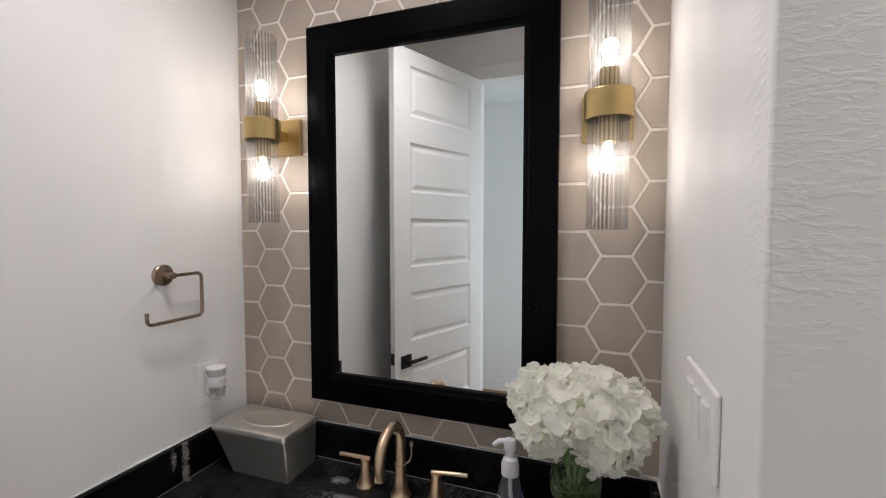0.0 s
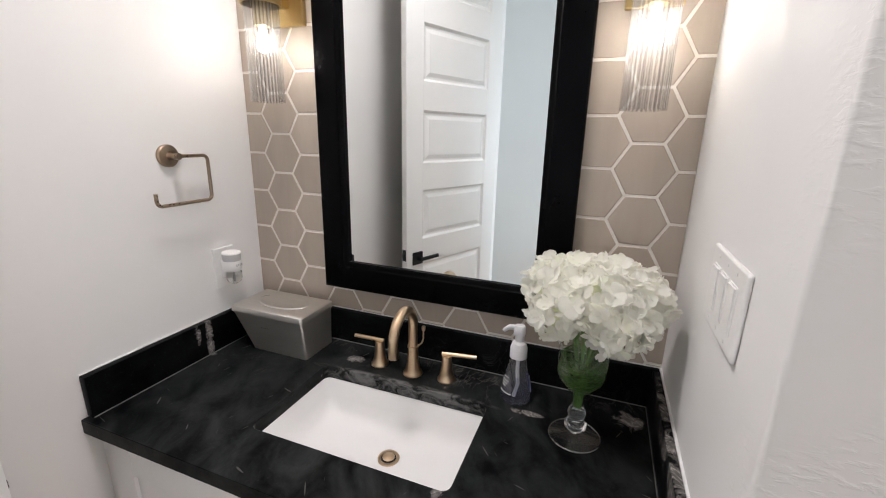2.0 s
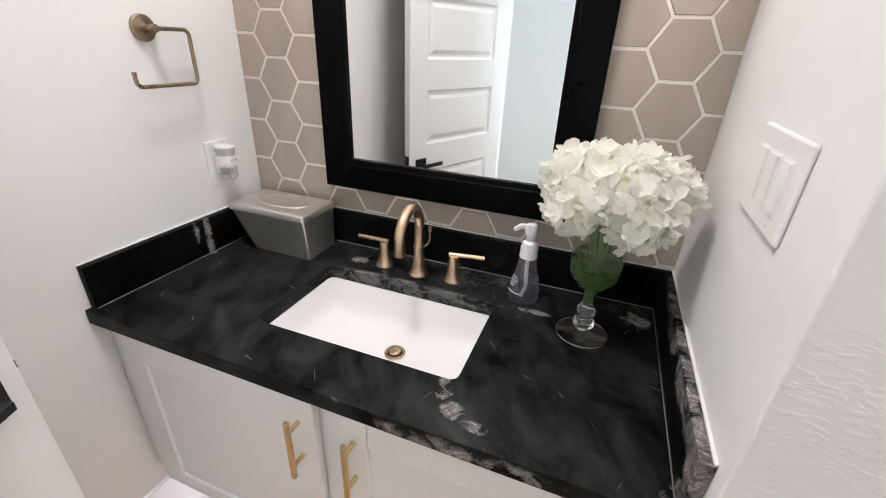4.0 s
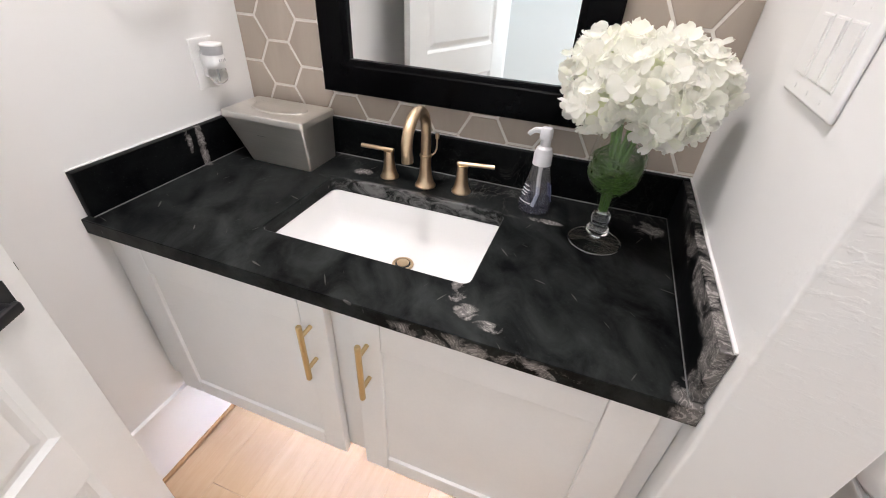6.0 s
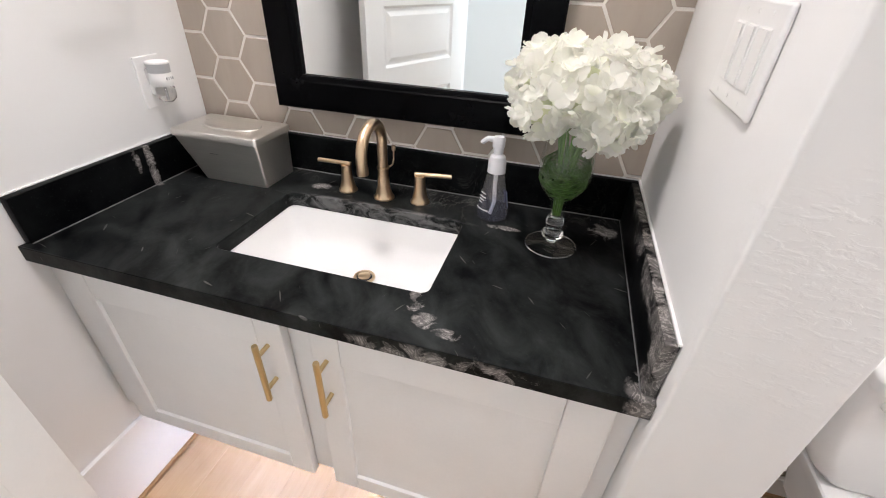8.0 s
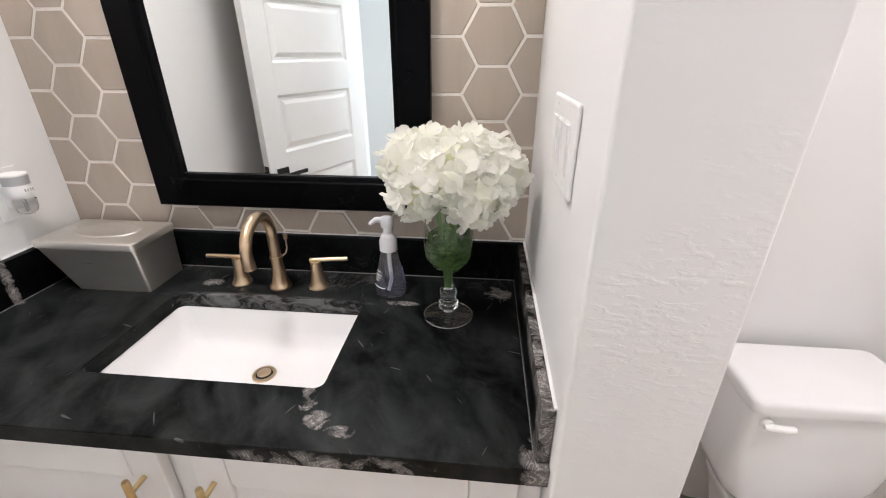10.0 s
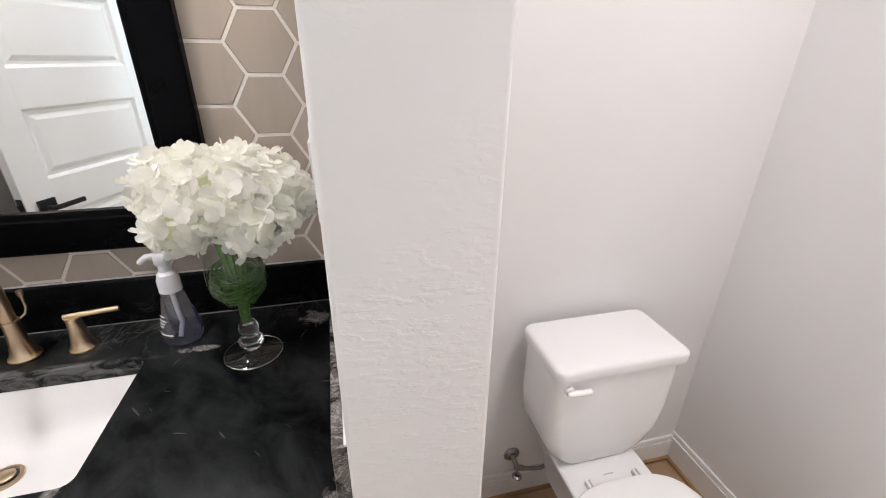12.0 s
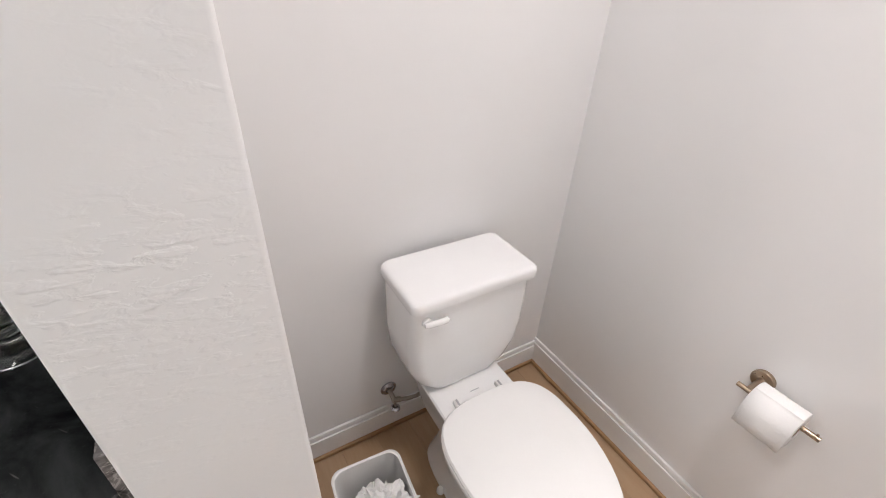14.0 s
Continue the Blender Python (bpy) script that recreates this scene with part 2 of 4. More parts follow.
def solid_glass(name, tint=(1, 1, 1)):
    m, t, b = nodes_of(name)
    b.inputs["Base Color"].default_value = (*tint, 1)
    b.inputs["Roughness"].default_value = 0.01
    b.inputs["Transmission Weight"].default_value = 1.0
    b.inputs["IOR"].default_value = 1.48
    return m


def glow(name, colour, strength):
    m, t, b = nodes_of(name)
    b.inputs["Base Color"].default_value = (0.9, 0.9, 0.9, 1)
    b.inputs["Emission Color"].default_value = (*colour, 1)
    b.inputs["Emission Strength"].default_value = strength
    return m


def bulb_glass(name, colour, strength):
    m = bpy.data.materials.new(name)
    m.use_nodes = True
    t = m.node_tree
    t.nodes.remove(t.nodes["Principled BSDF"])
    em, tr, ad = t.nodes.new("ShaderNodeEmission"), t.nodes.new("ShaderNodeBsdfTransparent"), t.nodes.new("ShaderNodeAddShader")
    em.inputs[0].default_value, em.inputs[1].default_value = (*colour, 1), strength
    tr.inputs[0].default_value = (0.96, 0.96, 0.96, 1)
    t.links.new(em.outputs[0], ad.inputs[0])
    t.links.new(tr.outputs[0], ad.inputs[1])
    t.links.new(ad.outputs[0], t.nodes["Material Output"].inputs[0])
    return m


def petal_white():
    m, t, b = nodes_of("hydrangea petal")
    g = t.nodes.new("ShaderNodeNewGeometry")
    c = mixc(t, ramp(t, g.outputs["Random Per Island"], [(0.0, 0.0), (0.8, 0.35), (1.0, 1.0)]), (0.975, 0.965, 0.925), (0.94, 0.95, 0.85))
    t.links.new(c, b.inputs["Base Color"])
    b.inputs["Roughness"].default_value = 0.6
    b.inputs["Specular IOR Level"].default_value = 0.25
    tl = t.nodes.new("ShaderNodeBsdfTranslucent")
    t.links.new(c, tl.inputs[0])
    mx = t.nodes.new("ShaderNodeMixShader")
    mx.inputs[0].default_value = 0.55
    t.links.new(b.outputs[0], mx.inputs[1])
    t.links.new(tl.outputs[0], mx.inputs[2])
    t.links.new(mx.outputs[0], t.nodes["Material Output"].inputs[0])
    bump_to(t, b, noise_at(t, coords(t), 160, 3), 0.0004, 0.6)
    return m


M_WALL = wall_paint()
M_PLASTER = wall_paint("white paint over trowelled plaster", 1.4)
M_CEIL = mat("white ceiling paint", (0.80, 0.80, 0.79), 0.7, bump=0.0004)
M_TRIM = mat("white semigloss trim", (0.80, 0.79, 0.78), 0.32, var=0.02, bump=0.0001)
M_DOOR = mat("white door paint", (0.79, 0.79, 0.78), 0.38, var=0.02, bump=0.0001)
M_CAB = mat("white cabinet paint", (0.77, 0.755, 0.745), 0.36, var=0.03, bump=0.0001)
M_GRAN = granite()
M_TILE = tile_glaze()
M_GROUT = mat("pale grout", (0.74, 0.70, 0.65), 0.85, var=0.08, bump=0.0004)
M_WOOD = plank_wood()
M_SHOE = mat("oak shoe moulding", (0.33, 0.19, 0.09), 0.45, var=0.18, stretch=(1, 1, 6))
M_BLACK = mat("black satin frame paint", (0.0012, 0.0012, 0.0016), 0.27, var=0.2, fine=90, rvar=0.008, spec=0.06)
M_BLKMET = mat("matte black metal", (0.012, 0.012, 0.013), 0.4, 0.3, var=0.15)
M_MIRROR = mat("silvered mirror", (0.86, 0.885, 0.885), 0.0, 1.0, var=0.0, rvar=0.0)
M_BRASS = mat("brushed brass", (0.50, 0.365, 0.16), 0.36, 1.0, var=0.06, fine=240, stretch=(1, 1, 0.12), rvar=0.04)
M_BRONZE = mat("champagne bronze", (0.62, 0.468, 0.315), 0.30, 1.0, var=0.02, fine=60, rvar=0.01)
M_DKBRZ = mat("aged bronze", (0.37, 0.285, 0.21), 0.3, 1.0, var=0.1, fine=200)
M_PULL = mat("satin brass pull", (0.60, 0.46, 0.25), 0.34, 1.0, var=0.04, fine=220, rvar=0.02)
M_STEEL = mat("brushed stainless steel", (0.78, 0.757, 0.715), 0.44, 1.0, var=0.10, fine=260, stretch=(0.06, 1, 1), rvar=0.08)
# base kept dark in place of the dark reflections on the valve
M_CHROME = mat("chrome", (0.42, 0.42, 0.45), 0.08, 1.0, var=0.02)
M_CERAM = mat("white vitreous china", (0.83, 0.82, 0.81), 0.10, var=0.01, rvar=0.03)
M_SEAT = mat("white seat plastic", (0.83, 0.82, 0.80), 0.22, var=0.01)
M_PLAST = mat("white plastic", (0.80, 0.79, 0.78), 0.35, var=0.02)
M_PUMP = mat("milky pump plastic", (0.66, 0.65, 0.67), 0.3, var=0.02)
M_BIN = mat("milky plastic", (0.74, 0.73, 0.71), 0.4, var=0.03)
M_GREYP = mat("pale grey plastic", (0.45, 0.45, 0.46), 0.4, var=0.03)
M_PAPER = mat("soft white paper", (0.85, 0.84, 0.82), 0.9, var=0.03, fine=300, bump=0.0006)
# dark paint standing in for the shade inside slots and gaps
M_SLOT_SHADE = mat("painted slot shade", (0.02, 0.02, 0.02), 0.7)
M_CAULK = mat("white caulk", (0.8, 0.79, 0.78), 0.5)
# the valve body wears it too, for the dark reflections in its chrome
M_HOSE_DKREFL = mat("braided steel hose", (0.30, 0.27, 0.23), 0.35, 0.9, var=0.3, fine=500, bump=0.0005)
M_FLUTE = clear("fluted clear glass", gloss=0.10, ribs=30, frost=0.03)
M_CLEAR = clear("clear vase glass", (0.96, 0.98, 0.965), 0.02, base=0.055)
M_BOTTLE = clear("clear bottle plastic", (0.90, 0.91, 0.96), 0.05, frost=0.20, base=0.10)
M_SOAP = clear("pale soap liquid", (0.84, 0.86, 0.97), 0.06, frost=0.07, base=0.04)
M_GLASS = solid_glass("solid glass", (0.98, 0.99, 0.99))
M_BULB = bulb_glass("bulb glow", (1.0, 0.94, 0.89), BULB)
M_FILAMENT = glow("bulb filament", (1.0, 0.93, 0.86), FILAMENT)
M_LED = glow("led diffuser", (0.74, 0.79, 1.0), LED)
M_LENS = glow("downlight lens", (1.0, 0.93, 0.87), 6.0)
M_PETAL = petal_white()
M_CORE = mat("pale green bud", (0.80, 0.83, 0.60), 0.8, var=0.15)
M_STEM = mat("green stem", (0.12, 0.26, 0.05), 0.45, var=0.35, scale=30)
M_GRASS = mat("curled green grass", (0.075, 0.155, 0.035), 0.38, var=0.7, scale=60)
M_INK = mat("navy label ink", (0.10, 0.12, 0.30), 0.4)
M_WINK = mat("white label ink", (0.75, 0.75, 0.75), 0.4)
M_ENGR = mat("etched mark", (0.28, 0.27, 0.25), 0.45, 1.0)


# ---- building blocks ----
def bx(bm, lo, hi, bevel=0.0, seg=2):
    r = bmesh.ops.create_cube(bm, size=1)
    vs = r["verts"]
    for v in vs:
        v.co = Vector([(lo[i] + hi[i]) / 2 + v.co[i] * (hi[i] - lo[i]) for i in range(3)])
    if bevel:
        es = list({e for v in vs for e in v.link_edges})
        bmesh.ops.bevel(bm, geom=es, offset=bevel, segments=seg, affect="EDGES", profile=0.5)
    return bm


def lathe(bm, profile, centre=(0, 0, 0), axis="Z", n=32, wave=None, close=True):
    """Turns (radius, height) pairs about an axis. wave: (count, depth) of flutes."""
    rows = []
    for r, h in profile:
        row = []
        for k in range(n):
            a = 2 * math.pi * k / n
            rr = r * (1 + (wave[1] * math.cos(wave[0] * a) if wave else 0))
            x, y = rr * math.cos(a), rr * math.sin(a)
            p = {"Z": (x, y, h), "Y": (x, h, y), "X": (h, x, y)}[axis]
            row.append(bm.verts.new(Vector(p) + Vector(centre)))
        rows.append(row)
    for a, b in zip(rows, rows[1:]):
        for k in range(n):
            bm.faces.new((a[k], a[(k + 1) % n], b[(k + 1) % n], b[k]))
    if close:
        bm.faces.new(rows[0]), bm.faces.new(rows[-1])
    return bm


def tube(bm, pts, radius, n=12, taper=None, caps=True):
    """A round bar along a line of points."""
    pts = [Vector(p) for p in pts]
    rows, up = [], Vector((0.13, 0.31, 0.94)).normalized()
    for i, p in enumerate(pts):
        d = (pts[min(i + 1, len(pts) - 1)] - pts[max(i - 1, 0)]).normalized()
        side = d.cross(up)
        side = side.normalized() if side.length > 1e-3 else Vector((1, 0, 0))
        up = side.cross(d).normalized()
        r = radius * (taper[i] if taper else 1)
        rows.append([bm.verts.new(p + r * (math.cos(2 * math.pi * k / n) * side + math.sin(2 * math.pi * k / n) * up)) for k in range(n)])
    for a, b in zip(rows, rows[1:]):
        for k in range(n):
            bm.faces.new((a[k], a[(k + 1) % n], b[(k + 1) % n], b[k]))
    if caps:
        bm.faces.new(rows[0]), bm.faces.new(rows[-1])
    return bm


def loft(bm, rings, caps=True):
    rows = [[bm.verts.new(p) for p in ring] for ring in rings]
    for a, b in zip(rows, rows[1:]):
        n = len(a)
        for k in range(n):
            bm.faces.new((a[k], a[(k + 1) % n], b[(k + 1) % n], b[k]))
    if caps:
        bm.faces.new(rows[0]), bm.faces.new(rows[-1])
    return bm


def round_rect(x0, x1, y0, y1, r, z, n=5):
    """The outline of a rectangle with rounded corners, at one height."""
    out = []
    for cx, cy, a0 in ((x1 - r, y1 - r, 0), (x0 + r, y1 - r, 90), (x0 + r, y0 + r, 180), (x1 - r, y0 + r, 270)):
        for k in range(n + 1):
            a = radians(a0 + 90 * k / n)
            out.append((cx + r * math.cos(a), cy + r * math.sin(a), z))
    return out


def egg(cx, yc, z, a, front, back, n=40, square=2.6):
    """An egg-shaped outline: half-width a, reaching front and back of yc."""
    out = []
    for k in range(n):
        th = 2 * math.pi * k / n
        c, s = math.cos(th), math.sin(th)
        p = square if s > 0 else 2.0
        out.append((cx + a * math.copysign(abs(c) ** (2 / p), c), yc + (back if s > 0 else front) * math.copysign(abs(s) ** (2 / p), s), z))
    return out


def finish(bm, name, material, smooth=False, flat_angle=35):
    bmesh.ops.recalc_face_normals(bm, faces=bm.faces[:])
    if smooth:
        for f in bm.faces:
            f.smooth = True
        for e in bm.edges:
            if len(e.link_faces) == 2:
                turn = e.calc_face_angle(0)
                a, b = sorted(f.calc_area() for f in e.link_faces)
                # broad flat faces keep their flatness beside a narrow bevel
                if turn > radians(flat_angle) or (turn > radians(12) and b > 14 * a):
                    e.smooth = False
    me = bpy.data.meshes.new(name)
    bm.to_mesh(me)
    bm.free()
    me.materials.append(material)
    return me


def part(name, bm, material, parent, label="", smooth=True):
    ob = new(name, finish(bm, name, material, smooth))
    ob.parent = parent
    if label:
        tagged(ob, label)
    return ob


def thing(name, m, label, category, group=""):
    ob = new(name)
    ob.empty_display_size = 0.05
    ob.matrix_world = m
    return tagged(ob, label, category, group)


def setting(name, bm, material, label, category="", smooth=True):
    return tagged(new(name, finish(bm, name, material, smooth)), label, category or name.split("_")[0], kind="structure")


def B():
    return bmesh.new()


def box(lo, hi, bevel=0.0, seg=2):
    return bx(B(), lo, hi, bevel, seg)


# ---- plan ----
XL, XS0, XS1, XR = 0.012, 1.255, 1.432, 2.443      # left wall, stub wall, right wall
YB, YT, YS, YF = 0.0, -0.046, -0.602, -1.45        # tiled wall, wall behind the toilet, stub end, wall with the door
H, ZC = 2.74, 0.87                                 # ceiling, worktop
DX0, DX1, DH = 0.44, 1.17, 2.465                   # doorway

# ---- shell ----
sub = B()
bx(sub, (-0.15, -3.0, -0.12), (3.3, 0.12, -0.012))
floor = setting("floor", sub, M_SHOE, "warm oak plank floor running towards the vanity")
setting("wall_left", box((-0.12, -3.0, -0.012), (XL, 0.12, H)), M_WALL, "white painted wall beside the vanity")
wall_back = setting("wall_back", box((XL, -0.0048, -0.012), (XS0, 0.12, H)), M_GROUT, "wall behind the vanity, taupe hexagon tiles in pale grout")
stub = B()
loft(stub, [round_rect(XS0, XS1, YS, 0.118, 0.006, z, 4) for z in (-0.012, H)])
setting("wall_stub", stub, M_PLASTER, "white textured stub wall between vanity and toilet")
setting("wall_toilet", box((XS1, YT, -0.012), (XR, 0.12, H)), M_WALL, "white painted wall behind the toilet")
setting("wall_right", box((XR, YF - 0.12, -0.012), (XR + 0.12, 0.12, H)), M_WALL, "white painted wall with the paper holder")
front = B()
bx(front, (XL, YF - 0.12, -0.012), (DX0 - 0.02, YF, H))
bx(front, (DX1 + 0.02, YF - 0.12, -0.012), (XR, YF, H))
bx(front, (DX0 - 0.02, YF - 0.12, DH + 0.02), (DX1 + 0.02, YF, H))
setting("wall_door", front, M_WALL, "white painted wall with a tall doorway")
setting("ceiling", box((-0.12, -3.0, H), (3.3, 0.12, H + 0.1)), M_CEIL, "plain white painted ceiling")
hall = B()
bx(hall, (XL, -3.0, -0.012), (3.3, -2.88, H))
setting("wall_hall", hall, M_WALL, "white wall of the hall beyond the door")
# unseen end of the hall, its window added to let daylight in
hall = B()
bx(hall, (3.2, -2.88, -0.012), (3.3, -1.57, 0.75))
bx(hall, (3.2, -2.88, 2.25), (3.3, -1.57, H))
bx(hall, (3.2, -2.88, 0.75), (3.3, -2.60, 2.25))
bx(hall, (3.2, -1.70, 0.75), (3.3, -1.57, 2.25))
bx(hall, (XR + 0.12, -1.57, -0.012), (3.2, -1.45, H))
setting("wall_hall_end", hall, M_WALL, "white hall end wall, out of view, with an added window opening")

for name, lo, hi in (("jamb_left", (DX0 - 0.02, YF - 0.12, 0), (DX0, YF + 0.002, DH)), ("jamb_right", (DX1, YF - 0.12, 0), (DX1 + 0.02, YF + 0.002, DH)),
                     ("jamb_head", (DX0 - 0.02, YF - 0.12, DH), (DX1 + 0.02, YF + 0.002, DH + 0.02))):
    setting("trim_" + name, box(lo, hi), M_TRIM, "white painted door jamb", "trim")
for name, lo, hi in (("casing_left", (DX0 - 0.075, YF, 0), (DX0 - 0.008, YF + 0.016, DH + 0.008)), ("casing_right", (DX1 + 0.008, YF, 0), (DX1 + 0.075, YF + 0.016, DH + 0.008)),
                     ("casing_head", (DX0 - 0.075, YF, DH + 0.008), (DX1 + 0.075, YF + 0.018, DH + 0.075))):
    setting("trim_" + name, box(lo, hi, 0.004), M_TRIM, "flat white door casing", "trim")


def baseboard(name, a, b, depth, h=0.121):
    """A white board with a stepped top and an oak shoe at its foot, from a to b along a wall; depth: (dx, dy) into the room."""
    def strip(d, z0, z1, bev):
        xs = sorted((a[0], b[0] + d * depth[0])) if depth[0] else sorted((a[0], b[0]))
        ys = sorted((a[1], b[1] + d * depth[1])) if depth[1] else sorted((a[1], b[1]))
        return (xs[0], ys[0], z0), (xs[1], ys[1], z1)
    bm = B()
    bx(bm, *strip(0.014, 0, h - 0.022, 0))
    bx(bm, *strip(0.009, h - 0.022, h, 0), 0.002)
    ob = setting(name, bm, M_TRIM, "white baseboard with a stepped top edge", "baseboard")
    lo, hi = strip(0.024, 0.0, 0.017, 0)
    part("shoe_moulding", box(lo, hi, 0.005), M_SHOE, ob, "oak shoe moulding")


baseboard("baseboard_toilet", (XS1, YT), (XR, YT), (0, -1), 0.115)
baseboard("baseboard_right", (XR, YF), (XR, YT), (-1, 0), 0.130)
baseboard("baseboard_stub", (XS1, -0.59), (XS1, YT), (1, 0))
baseboard("baseboard_hall", (XL, -2.88), (3.2, -2.88), (0, 1), 0.13)
left_base = setting("baseboard_left", box((XL, YF + 0.02, 0.0), (XL + 0.014, 0.0, 0.252), 0.002), M_TRIM, "tall flat white baseboard lit from under the vanity", "baseboard")
part("shoe_moulding", box((XL + 0.012, YF + 0.02, 0.0), (XL + 0.026, 0.0, 0.014), 0.005), M_SHOE, left_base, "oak shoe moulding")

# ---- vanity cabinet ----
def vanity():
    van = thing("vanity_cabinet", pose(0, 0, 0), "wall-hung white shaker vanity cabinet with brass pulls", "cabinet")
    z0, z1, yf = 0.318, 0.832, -0.553
    body = B()
    bx(body, (XL + 0.002, yf + 0.02, z0 + 0.012), (XS0 - 0.002, -0.004, z0 + 0.03))           # bottom
    bx(body, (XL + 0.002, yf + 0.02, z0 + 0.03), (XL + 0.02, -0.004, z1 - 0.002))             # sides
    bx(body, (XS0 - 0.02, yf + 0.02, z0 + 0.03), (XS0 - 0.002, -0.004, z1 - 0.002))
    bx(body, (XL + 0.02, -0.016, z0 + 0.03), (XS0 - 0.02, -0.004, z1 - 0.002))
    part("carcass", body, M_CAB, van)
    for x0, x1 in ((XL + 0.002, 0.125), (0.590, 0.705), (1.160, XS0 - 0.002)):
        part("face_stile", box((x0, yf, z0 + 0.012), (x1, yf + 0.02, z1)), M_CAB, van)
    for za, zb in ((z0 + 0.012, z0 + 0.05), (z1 - 0.05, z1)):
        for x0, x1 in ((0.125, 0.590), (0.705, 1.160)):
            part("face_rail", box((x0, yf, za), (x1, yf + 0.02, zb)), M_CAB, van)
    for x0, x1, hx, sl, sr in ((0.079, 0.618, 0.580, 0.068, 0.060), (0.676, 1.214, 0.707, 0.060, 0.076)):
        top, low = 0.078, 0.050
        front = -0.575
        door = part("door", box((x0 + sl - 0.006, front + 0.008, z0 + low - 0.006), (x1 - sr + 0.006, front + 0.017, z1 - top + 0.004)), M_CAB, van, "flat recessed panel in a shaker frame")
        for a, b in ((x0, x0 + sl), (x1 - sr, x1)):
            part("stile", box((a, front, z0), (b, front + 0.021, z1 - 0.002), 0.0025), M_CAB, door)
        for a, b in ((z0, z0 + low), (z1 - top, z1 - 0.002)):
            part("rail", box((x0 + sl + 0.0005, front, a), (x1 - sr - 0.0005, front + 0.021, b), 0.0025), M_CAB, door)
        pull = B()
        yb = front - 0.032
        tube(pull, [(hx, yb, 0.634), (hx, yb, 0.637), (hx, yb, 0.786), (hx, yb, 0.789)], 0.0062, 14, [0.8, 1, 1, 0.8])
        for z in (0.664, 0.759):
            tube(pull, [(hx, front + 0.001, z), (hx, yb, z)], 0.0048, 12)
        part("pull", pull, M_PULL, door, "satin brass bar pull")
    led = part("led_channel", box((0.05, -0.400, z0 + 0.006), (1.16, -0.385, z0 + 0.0115)), M_LED, van, "glowing cool white strip")
    # unseen sides, added to keep the strip's glow off the wall
    for a, b in ((-0.408, -0.401), (-0.384, -0.377)):
        part("led_shield", box((0.045, a, z0 + 0.002), (1.165, b, z0 + 0.0118)), M_CHROME, van)
    return van


vanity()


# ---- worktop ----
def worktop():
    top = thing("countertop", pose(0, 0, 0), "black honed granite worktop with pale veins", "countertop")
    x0, x1, y0, y1 = XL + 0.001, XS0 - 0.001, -0.584, -0.001
    hx0, hx1, hy0, hy1 = 0.384, 0.864, -0.454, -0.169
    bm = B()
    hole = round_rect(hx0, hx1, hy0, hy1, 0.018, ZC, 5)
    n = len(hole)
    corners = [(x1, y1), (x0, y1), (x0, y0), (x1, y0)]
    inner = [bm.verts.new(p) for p in hole]
    cv = [bm.verts.new((*c, ZC)) for c in corners]
    for k in range(4):
        arc = inner[6 * k:6 * k + 6]
        for a, b in zip(arc, arc[1:]):
            bm.faces.new((a, b, cv[k]))
        bm.faces.new((arc[-1], inner[(6 * k + 6) % n], cv[(k + 1) % 4], cv[k]))
    up = bm.faces[:]
    ext = bmesh.ops.extrude_face_region(bm, geom=up)
    for v in [g for g in ext["geom"] if isinstance(g, bmesh.types.BMVert)]:
        v.co.z = ZC - 0.036
    bmesh.ops.recalc_face_normals(bm, faces=bm.faces[:])
    es = [e for e in bm.edges if abs(e.verts[0].co.z - ZC) < 1e-5 and abs(e.verts[1].co.z - ZC) < 1e-5 and len(e.link_faces) == 2 and e.calc_face_angle(0) > 1]
    bmesh.ops.bevel(bm, geom=es, offset=0.0025, segments=2, affect="EDGES", profile=0.5)
    part("slab", bm, M_GRAN, top)
    zs = ZC + 0.105
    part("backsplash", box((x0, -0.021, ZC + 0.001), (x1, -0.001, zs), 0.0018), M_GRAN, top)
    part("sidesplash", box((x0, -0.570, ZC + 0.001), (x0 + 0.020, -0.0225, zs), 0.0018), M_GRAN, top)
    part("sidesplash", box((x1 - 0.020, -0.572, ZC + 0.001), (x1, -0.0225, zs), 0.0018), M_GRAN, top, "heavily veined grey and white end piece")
    caulk = B()
    for lo, hi in (((x0 + 0.0205, -0.0235, ZC), (x1 - 0.0205, -0.0212, ZC + 0.0025)), ((x0 + 0.0202, -0.568, ZC), (x0 + 0.0222, -0.0235, ZC + 0.0022)),
                   ((x1 - 0.0222, -0.568, ZC), (x1 - 0.0202, -0.0235, ZC + 0.0022))):
        bx(caulk, lo, hi, 0.0006, 1)
    part("caulk_line", caulk, mat("grey caulk", (0.16, 0.16, 0.155), 0.6), top, "thin grey caulk bead")
    caulk = B()
    for lo, hi in (((x0, -0.006, zs), (x1, 0.0, zs + 0.004)),
                   ((x1 - 0.004, -0.572, zs), (x1 + 0.001, -0.006, zs + 0.004)), ((x0 - 0.001, -0.570, zs), (x0 + 0.003, -0.006, zs + 0.003))):
        bx(caulk, lo, hi, 0.0006, 1)
    part("caulk_line", caulk, M_CAULK, top, "thin white caulk bead")


worktop()


